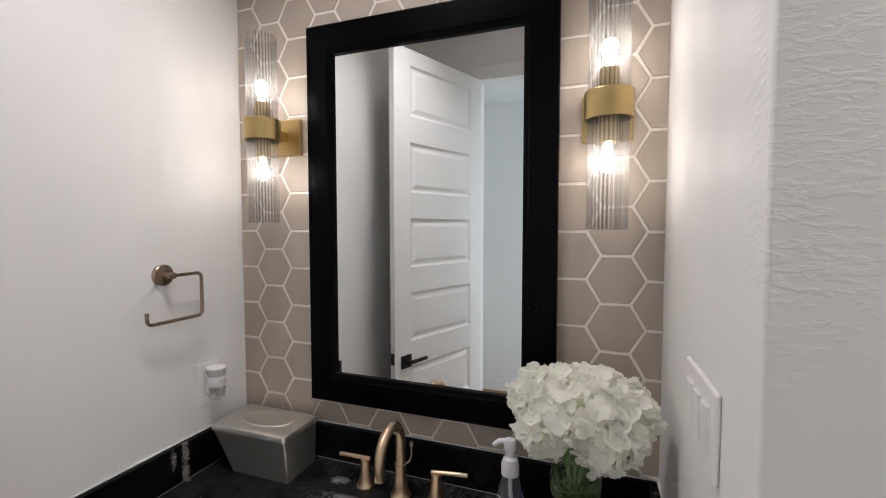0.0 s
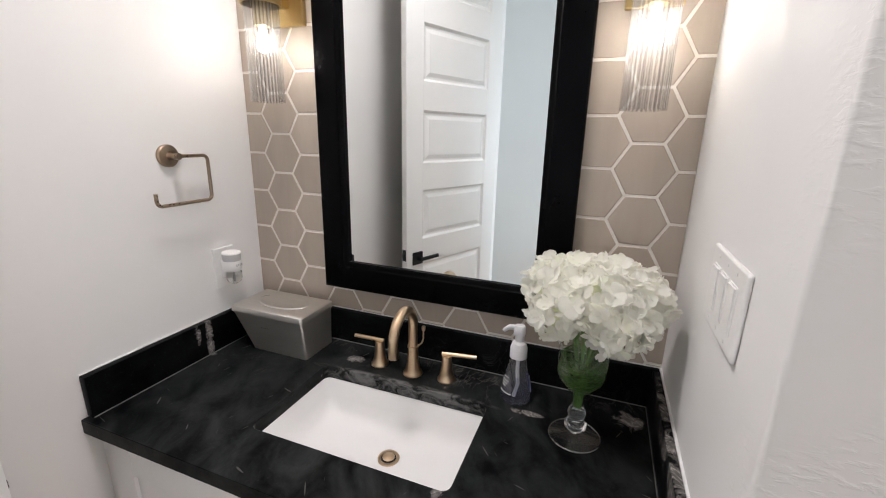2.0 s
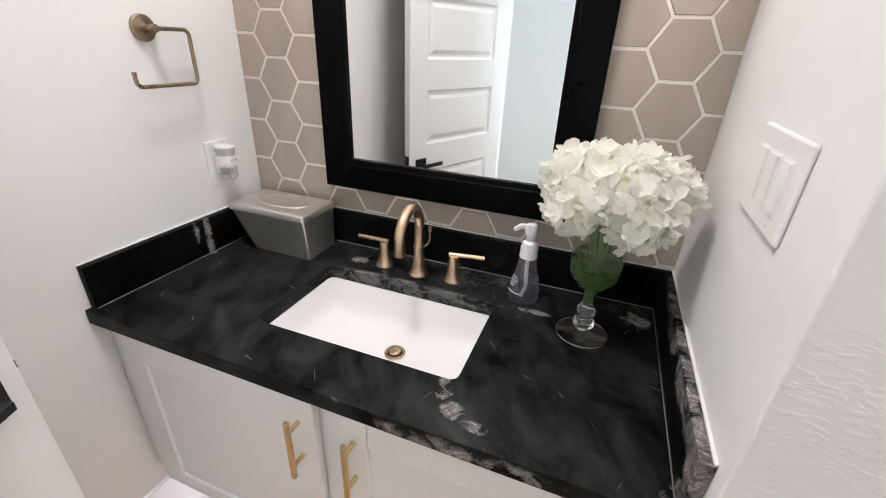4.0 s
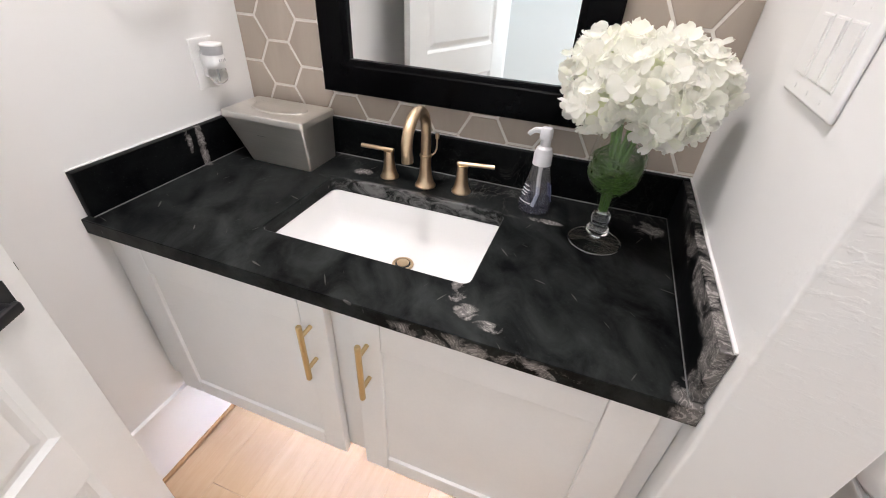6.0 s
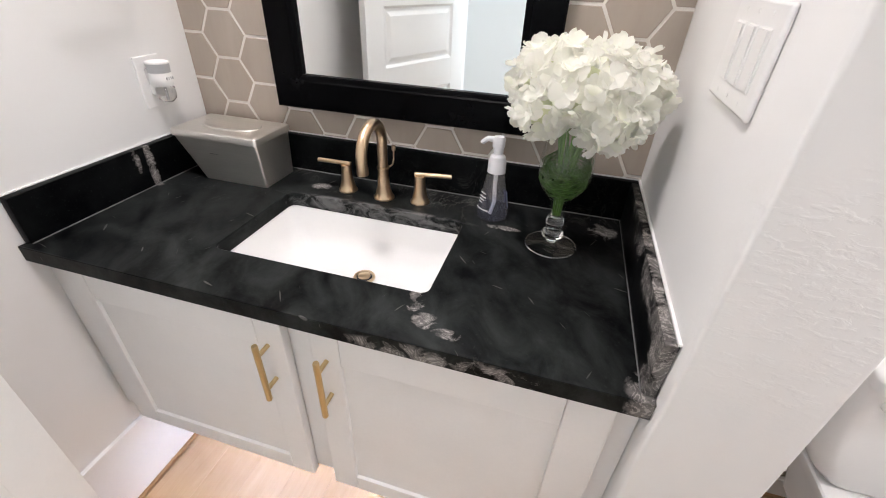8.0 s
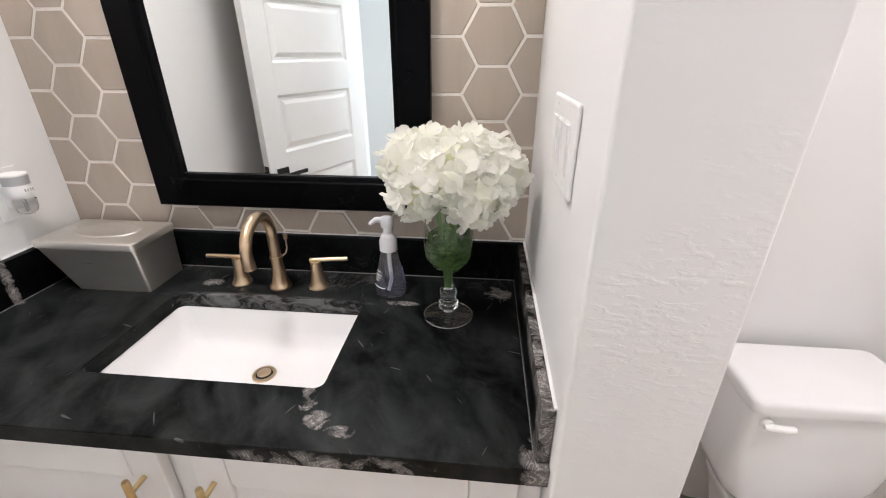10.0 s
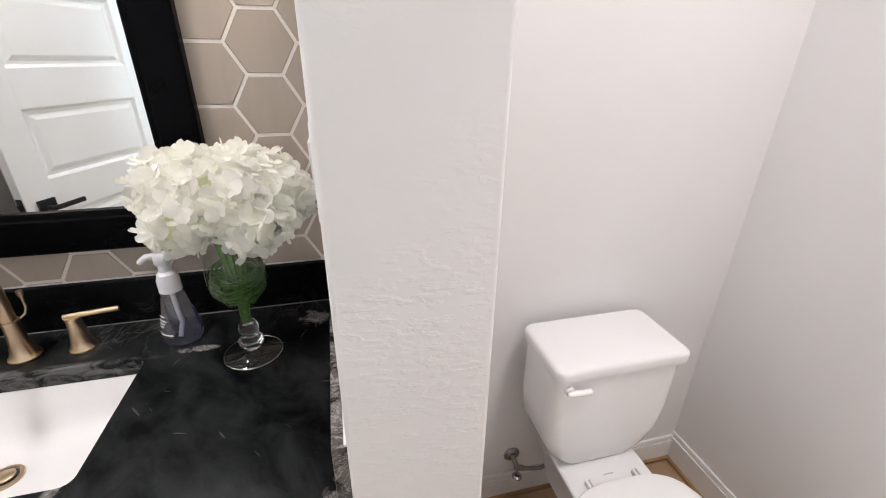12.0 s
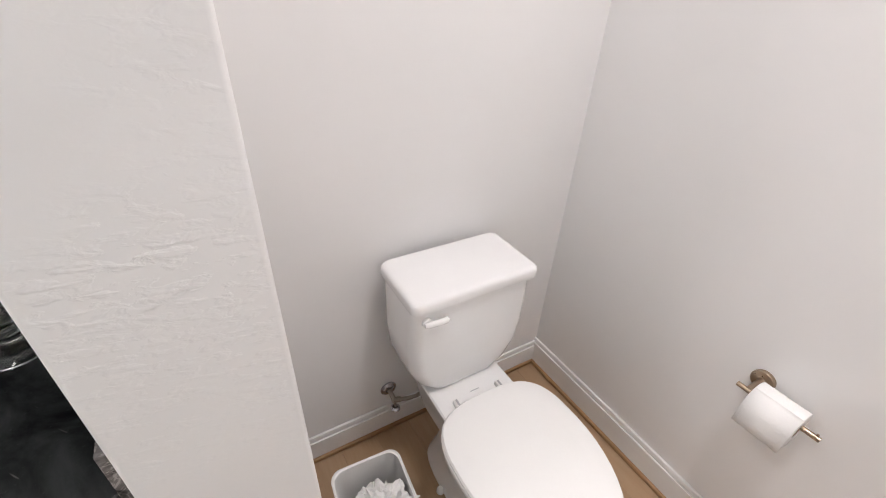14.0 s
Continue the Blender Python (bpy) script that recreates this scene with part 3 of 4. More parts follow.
def basin():
    ob = thing("sink", pose(0.624, -0.3115, ZC - 0.037), "white rectangular undermount ceramic sink", "sink")
    bowl = B()
    rings = [round_rect(-a, a, -b, b, r, z) for a, b, r, z in
             ((0.260, 0.163, 0.03, 0.0), (0.241, 0.143, 0.022, 0.0), (0.238, 0.140, 0.022, -0.006), (0.231, 0.134, 0.03, -0.050), (0.222, 0.126, 0.035, -0.075), (0.200, 0.108, 0.045, -0.091), (0.15, 0.075, 0.05, -0.100), (0.0006, 0.0006, 0.0005, -0.105))]
    rings += [round_rect(-a, a, -b, b, r, z) for a, b, r, z in ((0.0006, 0.0006, 0.0005, -0.117), (0.17, 0.09, 0.05, -0.112), (0.235, 0.146, 0.03, -0.09), (0.260, 0.163, 0.03, -0.012))]
    loft(bowl, rings + [rings[0]], caps=False)
    bmesh.ops.remove_doubles(bowl, verts=bowl.verts[:], dist=1e-5)
    part("basin", bowl, M_CERAM, ob)
    dr = B()
    lathe(dr, [(0.0, -0.124), (0.0195, -0.124), (0.0205, -0.1208), (0.026, -0.1205), (0.0275, -0.1225), (0.0275, -0.135), (0.0, -0.135)], (0.020, 0.030, 0.0215), close=False)
    flange = part("drain", dr, M_BRONZE, ob, "champagne bronze drain flange")
    # dark disc laid where the gap around the stopper lies in shade
    gap = B()
    lathe(gap, [(0.0, -0.1238), (0.0193, -0.1238), (0.0193, -0.1232), (0.0, -0.1232)], (0.020, 0.030, 0.0215), close=False)
    part("drain_gap_shade", gap, M_SLOT_SHADE, flange, "dark disc painted as the shaded gap around the stopper")
    cap = B()
    lathe(cap, [(0.0, -0.1165), (0.012, -0.117), (0.0155, -0.1185), (0.0155, -0.1205), (0.010, -0.1235), (0.0, -0.1235)], (0.020, 0.030, 0.0215), close=False)
    part("stopper", cap, M_BRONZE, flange, "domed bronze stopper")


basin()


def tap():
    ob = thing("faucet", pose(0.630, -0.108, ZC), "champagne bronze widespread faucet with arched spout", "faucet")
    sp = B()
    lathe(sp, [(0.0, 0.0), (0.0275, 0.0), (0.0275, 0.004), (0.024, 0.008), (0.021, 0.016), (0.0165, 0.034), (0.0145, 0.055), (0.0135, 0.082), (0.0, 0.083)], close=False)
    part("base", sp, M_BRONZE, ob)
    col = B()
    lathe(col, [(0.0, 0.081), (0.0155, 0.081), (0.0160, 0.084), (0.0155, 0.087), (0.0, 0.087)], close=False)
    part("collar", col, M_BRONZE, ob)
    pts = [(0, 0, 0.085), (0, 0, 0.11), (0, 0, 0.14)]
    R, cz = 0.068, 0.145
    pts += [(0.010 * k / 14, -R + R * math.cos(math.pi * k / 14), cz + R * math.sin(math.pi * k / 14)) for k in range(15)]
    pts += [(0.011, -2 * R, 0.135), (0.011, -2 * R + 0.001, 0.121)]
    arc = B()
    tube(arc, pts, 0.0128, 20, [1.0] * (len(pts) - 2) + [1.04, 1.06])
    part("spout", arc, M_BRONZE, ob)
    rod = B()
    tube(rod, [(0.012, 0.010, 0.083), (0.018, 0.018, 0.088), (0.021, 0.022, 0.10), (0.021, 0.023, 0.125)], 0.0022, 8)
    lathe(rod, [(0.0, 0.124), (0.0045, 0.124), (0.0055, 0.130), (0.0055, 0.137), (0.0, 0.138)], (0.021, 0.023, 0), n=12, close=False)
    part("lift_rod", rod, M_BRONZE, ob)
    for x, s, dy in ((-0.109, -1, -0.004), (0.098, 1, 0.012)):
        hb = B()
        lathe(hb, [(0.0, 0.0), (0.0255, 0.0), (0.0255, 0.0035), (0.022, 0.008), (0.018, 0.022), (0.0145, 0.042), (0.0135, 0.062), (0.0138, 0.074), (0.0, 0.0745)], (x, 0.008, 0), close=False)
        h = part("handle", hb, M_BRONZE, ob)
        lv = B()
        tube(lv, [(x - s * 0.014, 0.008 - dy * 0.15, 0.0765), (x, 0.008, 0.0768), (x + s * 0.045, 0.008 + dy * 0.6, 0.0775), (x + s * 0.079, 0.008 + dy, 0.0775)], 0.0056, 12)
        part("lever", lv, M_BRONZE, h)


tap()


# ---- mirror ----
def wall_mirror():
    x0, x1, z0, z1, w = 0.294, 1.017, 1.056, 2.163, 0.0855
    ob = thing("wall_mirror", pose((x0 + x1) / 2, -0.007, z0), "tall rectangular mirror in a wide black wooden frame", "mirror")
    hw, hh = (x1 - x0) / 2, z1 - z0
    part("glass", box((-hw + w - 0.008, -0.012, w - 0.008), (hw - w + 0.008, -0.008, hh - w + 0.008)), M_MIRROR, ob, "clear silvered mirror glass", smooth=False)

    def member(length, m, name):
        # mitred moulding: a flat face, a rounded outer edge, a small step down to the glass
        prof = [(0.0, 0.0), (0.0, -0.024), (0.004, -0.028), (w - 0.016, -0.028), (w - 0.012, -0.025), (w - 0.004, -0.0225), (w, -0.020), (w, 0.0)]
        bm = B()
        rows = [[bm.verts.new(m @ Vector((s * (length / 2 - u), y, u))) for u, y in prof] for s in (-1, 1)]
        k = len(prof)
        for i in range(k):
            bm.faces.new((rows[0][i], rows[0][(i + 1) % k], rows[1][(i + 1) % k], rows[1][i]))
        bm.faces.new(rows[0]), bm.faces.new(rows[1])
        part(name, bm, M_BLACK, ob, smooth=False)

    member(2 * hw, pose(0, 0, 0), "frame_bottom")
    member(2 * hw, pose(0, 0, hh, 0, 180, 0), "frame_top")
    member(hh, pose(-hw, 0, hh / 2, 0, 90, 0), "frame_side")
    member(hh, pose(hw, 0, hh / 2, 0, -90, 0), "frame_side")


wall_mirror()


# ---- sconces ----
def sconce():
    ob = thing("wall_sconce", pose(0.203, -0.006, 1.855), "brushed brass wall sconce with fluted clear glass tubes", "wall lamp", "sconces beside the mirror")
    part("backplate", box((-0.056, -0.016, -0.058), (0.056, 0.0, 0.052), 0.003), M_BRASS, ob)
    yc = -0.108
    part("arm", box((-0.012, yc + 0.046, -0.016), (0.012, -0.015, 0.012), 0.002), M_BRASS, ob)
    rg = B()
    lathe(rg, [(0.0455, -0.029), (0.050, -0.029), (0.0505, -0.027), (0.0505, 0.027), (0.050, 0.029), (0.0455, 0.029), (0.0455, -0.029)], (0, yc, 0), n=48, close=False)
    part("ring", rg, M_BRASS, ob)
    sk = B()
    lathe(sk, [(0.0, -0.079), (0.016, -0.079), (0.0205, -0.077), (0.0205, 0.077), (0.016, 0.079), (0.0, 0.079)], (0, yc, 0), n=28, close=False)
    for a in range(3):
        an = radians(30 + 120 * a)
        tube(sk, [(0.018 * math.cos(an), yc + 0.018 * math.sin(an), 0), (0.047 * math.cos(an), yc + 0.047 * math.sin(an), 0)], 0.003, 8)
    part("socket", sk, M_BRASS, ob)
    for s in (1, -1):
        bl = B()
        lathe(bl, [(0.0, s * 0.0), (0.009, s * 0.0), (0.0095, s * 0.012), (0.0155, s * 0.028), (0.0180, s * 0.040), (0.0160, s * 0.052), (0.009, s * 0.059), (0.0, s * 0.061)], n=24, close=False)
        b = part("bulb", bl, M_BULB, ob, "glowing warm white bulb")
        b.location = (0, yc, s * 0.080)
        # thin source added so the tint bands cast sharp stripes
        fl = B()
        tube(fl, [(0, 0, s * 0.026), (0, 0, s * 0.050)], 0.0006, 8)
        part("filament", fl, M_FILAMENT, b, "glowing filament")
        gl = B()
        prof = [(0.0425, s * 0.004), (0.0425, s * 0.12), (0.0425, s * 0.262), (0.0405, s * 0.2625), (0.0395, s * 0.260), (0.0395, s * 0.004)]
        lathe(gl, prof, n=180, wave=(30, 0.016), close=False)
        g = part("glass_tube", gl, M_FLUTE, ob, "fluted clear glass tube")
        g.location = (0, yc, 0)
    return ob


left_sconce = sconce()
copy_thing(left_sconce, pose(1.125, -0.006, 1.836))


# ---- things on the worktop ----
def wipes_box():
    ob = thing("tissue_box", pose(0.197, -0.098, ZC + 0.0005), "brushed steel wipes box with tapered sides and oval lid", "box")
    bm = B()
    rings = []
    for f, z in ((0.0, 0.0), (0.02, 0.0015), (0.5, 0.060), (1.0, 0.119)):
        rings.append(round_rect(-0.077 - 0.058 * f, 0.118 + 0.002 * f, -0.073 - 0.013 * f, 0.055 + 0.004 * f, 0.006, z, 4))
    loft(bm, rings)
    part("body", bm, M_STEEL, ob)
    lid = B()
    loft(lid, [round_rect(-0.139 + i, 0.124 - i, -0.090 + i, 0.063 - i, max(0.003, 0.009 - i * 0.3), z, 4) for i, z in ((0.001, 0.1195), (0.0, 0.1205), (0.0, 0.1345), (0.0012, 0.1372), (0.004, 0.1388), (0.010, 0.1396), (0.020, 0.1400))], caps=True)
    l = part("lid", lid, M_STEEL, ob)
    oval = B()
    def el(a, b, z):
        return [(-0.004 + a * math.cos(2 * math.pi * k / 40), -0.012 + b * math.sin(2 * math.pi * k / 40), z) for k in range(40)]
    loft(oval, [el(0.088, 0.047, 0.1398), el(0.0865, 0.0455, 0.1428), el(0.083, 0.0425, 0.1436), el(0.078, 0.038, 0.1424), el(0.070, 0.032, 0.1412), el(0.04, 0.02, 0.1408)])
    part("oval_flap", oval, M_STEEL, l, "oval pressed flap")
    lip = B()
    tube(lip, [(-0.004 + 0.090 * math.cos(radians(a)), -0.012 + 0.049 * math.sin(radians(a)), 0.1402) for a in range(140, 176, 5)], 0.0016, 8, [0.5, 1, 1, 1, 1, 1, 1, 0.5])
    part("finger_slot", lip, M_SLOT_SHADE, l, "small finger slot, its shade painted dark")
    mk = B()
    bx(mk, (-0.034, -0.0818, 0.080), (-0.006, -0.0808, 0.088))
    part("etched_mark", mk, M_ENGR, ob, "small illegible etched mark")


wipes_box()


def soap():
    ob = thing("soap_dispenser", pose(0.921, -0.112, ZC + 0.0005) @ Matrix.Diagonal((1.08, 1.08, 1.15, 1)), "clear flask-shaped foaming soap bottle with white pump", "soap bottle")
    bt = B()
    lathe(bt, [(0.0, 0.001), (0.030, 0.001), (0.0345, 0.004), (0.036, 0.010), (0.0335, 0.03), (0.0265, 0.065), (0.0205, 0.092), (0.018, 0.102), (0.018, 0.112)], n=32, close=False)
    part("bottle", bt, M_BOTTLE, ob)
    lq = B()
    lathe(lq, [(0.0, 0.003), (0.030, 0.003), (0.0345, 0.010), (0.032, 0.03), (0.0275, 0.053), (0.0, 0.053)], n=28, close=False)
    part("soap_liquid", lq, M_SOAP, ob, "pale blue liquid soap")
    dip = B()
    tube(dip, [(0, 0, 0.105), (0.0, 0.001, 0.07), (0.003, 0.002, 0.035), (-0.004, -0.006, 0.008)], 0.0045, 10)
    part("dip_tube", dip, M_PLAST, ob)
    lab = B()
    n = 8
    def rad(z):
        return 0.0338 - (z - 0.03) * 0.19
    rows = []
    for z in (0.026, 0.058):
        rows.append([lab.verts.new(((rad(z) + 0.0006) * math.cos(a), (rad(z) + 0.0006) * math.sin(a), z)) for a in [radians(-10 + 62 * k / n) for k in range(n + 1)]])
    for k in range(n):
        lab.faces.new((rows[0][k], rows[0][k + 1], rows[1][k + 1], rows[1][k]))
    part("back_label", lab, M_INK, ob, "navy back label")
    for z, a0, a1 in ((0.060, 205, 240), (0.052, 202, 246), (0.046, 204, 238), (0.040, 204, 232), (0.026, 200, 262)):
        tx = B()
        rows = [[tx.verts.new(((rad(zz) + 0.0008) * math.cos(a), (rad(zz) + 0.0008) * math.sin(a), zz)) for a in [radians(a0 + (a1 - a0) * k / 5) for k in range(6)]] for zz in (z, z + 0.0022)]
        for k in range(5):
            tx.faces.new((rows[0][k], rows[0][k + 1], rows[1][k + 1], rows[1][k]))
        part("label_line", tx, M_WINK, ob, "white illegible label line")
    pm = B()
    lathe(pm, [(0.0, 0.104), (0.020, 0.104), (0.0195, 0.106), (0.0195, 0.126), (0.0175, 0.131), (0.016, 0.137), (0.012, 0.140), (0.0105, 0.142), (0.0105, 0.156), (0.0, 0.157)], n=28, close=False)
    pump = part("pump", pm, M_PUMP, ob, "white plastic pump collar")
    hd = B()
    loft(hd, [round_rect(-0.014 + i, 0.012 - i, -0.011 + i, 0.011 - i, 0.008 - i, z, 4) for i, z in ((0.001, 0.155), (0.0, 0.158), (0.0, 0.172), (0.003, 0.177))])
    tube(hd, [(-0.008, 0, 0.170), (-0.024, -0.003, 0.171), (-0.034, -0.005, 0.164), (-0.036, -0.0055, 0.161)], 0.0058, 10, [1.2, 1.0, 0.85, 0.75])
    part("spout", hd, M_PUMP, pump, "white pump head")


soap()


def vase():
    ob = thing("glass_vase", pose(1.073, -0.200, ZC + 0.0005), "clear footed glass goblet vase", "vase")
    ft = B()
    lathe(ft, [(0.0, 0.0), (0.054, 0.0), (0.0565, 0.0012), (0.0565, 0.0022), (0.050, 0.0042), (0.020, 0.0085), (0.010, 0.013), (0.0, 0.013)], n=40, close=False)
    part("foot", ft, clear("clear foot glass", (0.95, 0.97, 0.97), 0.06, base=0.09), ob)
    fr = B()
    tube(fr, [(0.0558 * math.cos(2 * math.pi * k / 48), 0.0558 * math.sin(2 * math.pi * k / 48), 0.0020) for k in range(49)], 0.0016, 8)
    part("foot_rim", fr, clear("bright rim glass", (0.9, 0.93, 0.93), 0.12, base=0.45), ob, "bright rounded glass rim")
    st = B()
    prof = [(0.0, 0.0125), (0.011, 0.0125), (0.0125, 0.017), (0.0185, 0.021), (0.0240, 0.028), (0.0235, 0.036), (0.0180, 0.042), (0.0150, 0.046), (0.0178, 0.053), (0.0198, 0.063), (0.0180, 0.070), (0.0150, 0.0755), (0.0, 0.0765)]
    lathe(st, prof, n=36, close=False)
    part("stem_ball", st, M_GLASS, ob, "solid glass knop")
    bw = B()
    out = [(0.0145, 0.076), (0.0148, 0.092), (0.0172, 0.108), (0.0275, 0.122), (0.0415, 0.138), (0.0510, 0.156), (0.0545, 0.176), (0.0535, 0.200), (0.0500, 0.225), (0.0478, 0.250), (0.0490, 0.272), (0.0515, 0.285)]
    lathe(bw, out, n=44, close=False)
    part("bowl", bw, M_CLEAR, ob, "thin clear glass bowl")
    # green stems and the curled grass that fills the bowl
    gr = B()
    rnd = random.Random(5)
    for k in range(170):
        z = rnd.uniform(0.136, 0.204)
        a0, span, tilt = rnd.uniform(0, 6.28), rnd.uniform(0.9, 2.8), rnd.uniform(-0.034, 0.034)
        depth = rnd.uniform(0.72, 0.985)
        pts = []
        for q in range(8):
            u = q / 7
            zz = min(0.216, max(0.118, z + tilt * (u - 0.5) + 0.006 * math.sin(3 * u + a0)))
            r = depth * (0.0165 + (0.0345 if zz > 0.158 else 0.0345 * max(0.0, (zz - 0.110) / 0.048) ** 0.9))
            pts.append((r * math.cos(a0 + span * u), r * math.sin(a0 + span * u), zz))
        tube(gr, pts, rnd.uniform(0.0007, 0.0014), 4, caps=False)
    for k in range(16):
        a, b = rnd.uniform(0, 6.28), rnd.uniform(-0.5, 0.5)
        tube(gr, [(0.008 * math.cos(a), 0.008 * math.sin(a), 0.079), (0.010 * math.cos(a), 0.010 * math.sin(a), 0.116), (0.024 * math.cos(a + b), 0.024 * math.sin(a + b), 0.145), (0.036 * math.cos(a + 2 * b), 0.036 * math.sin(a + 2 * b), 0.185)], 0.0019, 5)
    filler = part("grass_filler", gr, M_GRASS, ob, "curled green grass inside the bowl")
    filler["kind"] = "stuff"


vase()


def petal_mesh(bm, m, size, cup, rnd):
    """One broad, ruffled petal, cupped, growing from the origin along x."""
    prof = ((0.0, 0.14), (0.22, 0.58), (0.48, 0.96), (0.72, 1.0), (0.90, 0.74), (1.0, 0.36))
    ph, amp, curl = rnd.uniform(0, 6.28), rnd.uniform(0.03, 0.10) * size, rnd.uniform(-0.10, 0.26)
    rows = []
    for u, w in prof:
        half = 0.54 * size * w
        row = []
        for s in (-1, -0.5, 0, 0.5, 1):
            lift = cup * size * (u * u * 0.6 - u * 0.2) + curl * size * w * s * s + amp * u * u * math.sin(ph + 4.4 * s + 2.0 * u) - 0.05 * size * (1 - abs(s)) * u
            row.append(bm.verts.new(m @ Vector(((u - 0.06 * (1 - abs(s)) * (u > 0.95)) * size, s * half, lift))))
        rows.append(row)
    for a, b in zip(rows, rows[1:]):
        for k in range(4):
            bm.faces.new((a[k], a[k + 1], b[k + 1], b[k]))


def bouquet():
    ob = thing("hydrangea_bouquet", pose(1.073, -0.200, ZC + 0.08), "white artificial hydrangea blooms with green stems in the vase", "flowers")
    rnd = random.Random(11)
    heads = ((-0.070, 0.004, 0.262, 0.066), (0.084, 0.000, 0.258, 0.068), (0.006, -0.046, 0.268, 0.064), (0.010, 0.048, 0.266, 0.062),
             (0.055, -0.052, 0.222, 0.056), (-0.030, -0.014, 0.284, 0.058), (0.044, 0.006, 0.284, 0.058), (-0.062, -0.034, 0.222, 0.050), (0.104, 0.024, 0.240, 0.046))
    for hx, hy, hz, r in heads:
        c = Vector((hx, hy, hz))
        core = B()
        bmesh.ops.create_icosphere(core, subdivisions=2, radius=r * 0.62)
        for v in core.verts:
            v.co = c + v.co * rnd.uniform(0.93, 1.07)
        bloom = B()
        count = int(66 * (r / 0.06) ** 2)
        for k in range(count):
            y = 1 - 2 * (k + 0.5) / count
            th = k * 2.39996 + rnd.uniform(-0.25, 0.25)
            d = Vector((math.sqrt(1 - y * y) * math.cos(th), math.sqrt(1 - y * y) * math.sin(th), y))
            d = (d + Vector([rnd.uniform(-0.12, 0.12) for _ in range(3)])).normalized()
            if any((c + d * r - Vector(o[:3])).length < o[3] * 0.80 for o in heads if o[:3] != (hx, hy, hz)):
                continue
            at = c + d * r * rnd.uniform(0.80, 1.0)
            face = (d + Vector([rnd.uniform(-0.5, 0.5) for _ in range(3)])).normalized()
            base = Matrix.Translation(at) @ face.to_track_quat("Z", "Y").to_matrix().to_4x4() @ Matrix.Rotation(rnd.uniform(0, 6.28), 4, "Z")
            size, cup = rnd.uniform(0.0185, 0.0265), rnd.uniform(0.0, 0.95)
            for q in range(4):
                petal_mesh(bloom, base @ Matrix.Rotation(q * math.pi / 2 + rnd.uniform(-0.15, 0.15), 4, "Z") @ Matrix.Rotation(rnd.uniform(-0.3, 0.15), 4, "Y"), size * rnd.uniform(0.9, 1.1), cup, rnd)
        b = part("bloom", core, M_CORE, ob, "pale green inner buds")
        part("petals", bloom, M_PETAL, b, "creamy white petals")["kind"] = "stuff"
    for k in range(9):
        a = 2 * math.pi * k / 9
        s = B()
        tube(s, [(0.004 * math.cos(a), 0.004 * math.sin(a), 0.002), (0.007 * math.cos(a), 0.007 * math.sin(a), 0.04), (0.016 * math.cos(a + 0.4), 0.016 * math.sin(a + 0.4), 0.12),
                 (0.030 * math.cos(a + 0.6), 0.030 * math.sin(a + 0.6), 0.20)], 0.0030, 8)
        part("stem", s, M_STEM, ob)


bouquet()


# ---- fittings on the side walls ----
def towel_ring():
    ob = thing("towel_ring", pose(XL, -0.284, 1.451), "bronze open square hand towel ring on the wall", "towel ring")
    ms = B()
    lathe(ms, [(0.0, 0.0), (0.0285, 0.0), (0.0285, 0.008), (0.0265, 0.0105), (0.010, 0.012), (0.0085, 0.014), (0.0085, 0.046), (0.0, 0.047)], axis="X", n=36, close=False)
    part("mount", ms, M_DKBRZ, ob)
    y1, y0, z1, r = 0.086, -0.072, -0.120, 0.014
    pts = [(0.040, -0.012, 0.0), (0.040, 0.02, 0.0)]
    for cy, cz, a0, a1 in ((y1 - r, -r, 90, 0), (y1 - r, z1 + r, 0, -90), (y0 + r, z1 + r, -90, -180)):
        pts += [(0.040, cy + r * math.cos(radians(a0 + (a1 - a0) * k / 5)), cz + r * math.sin(radians(a0 + (a1 - a0) * k / 5))) for k in range(6)]
    pts.append((0.040, y0, z1 + 0.032))
    rg = B()
    tube(rg, pts, 0.0047, 12)
    part("ring_bar", rg, M_DKBRZ, ob)


towel_ring()


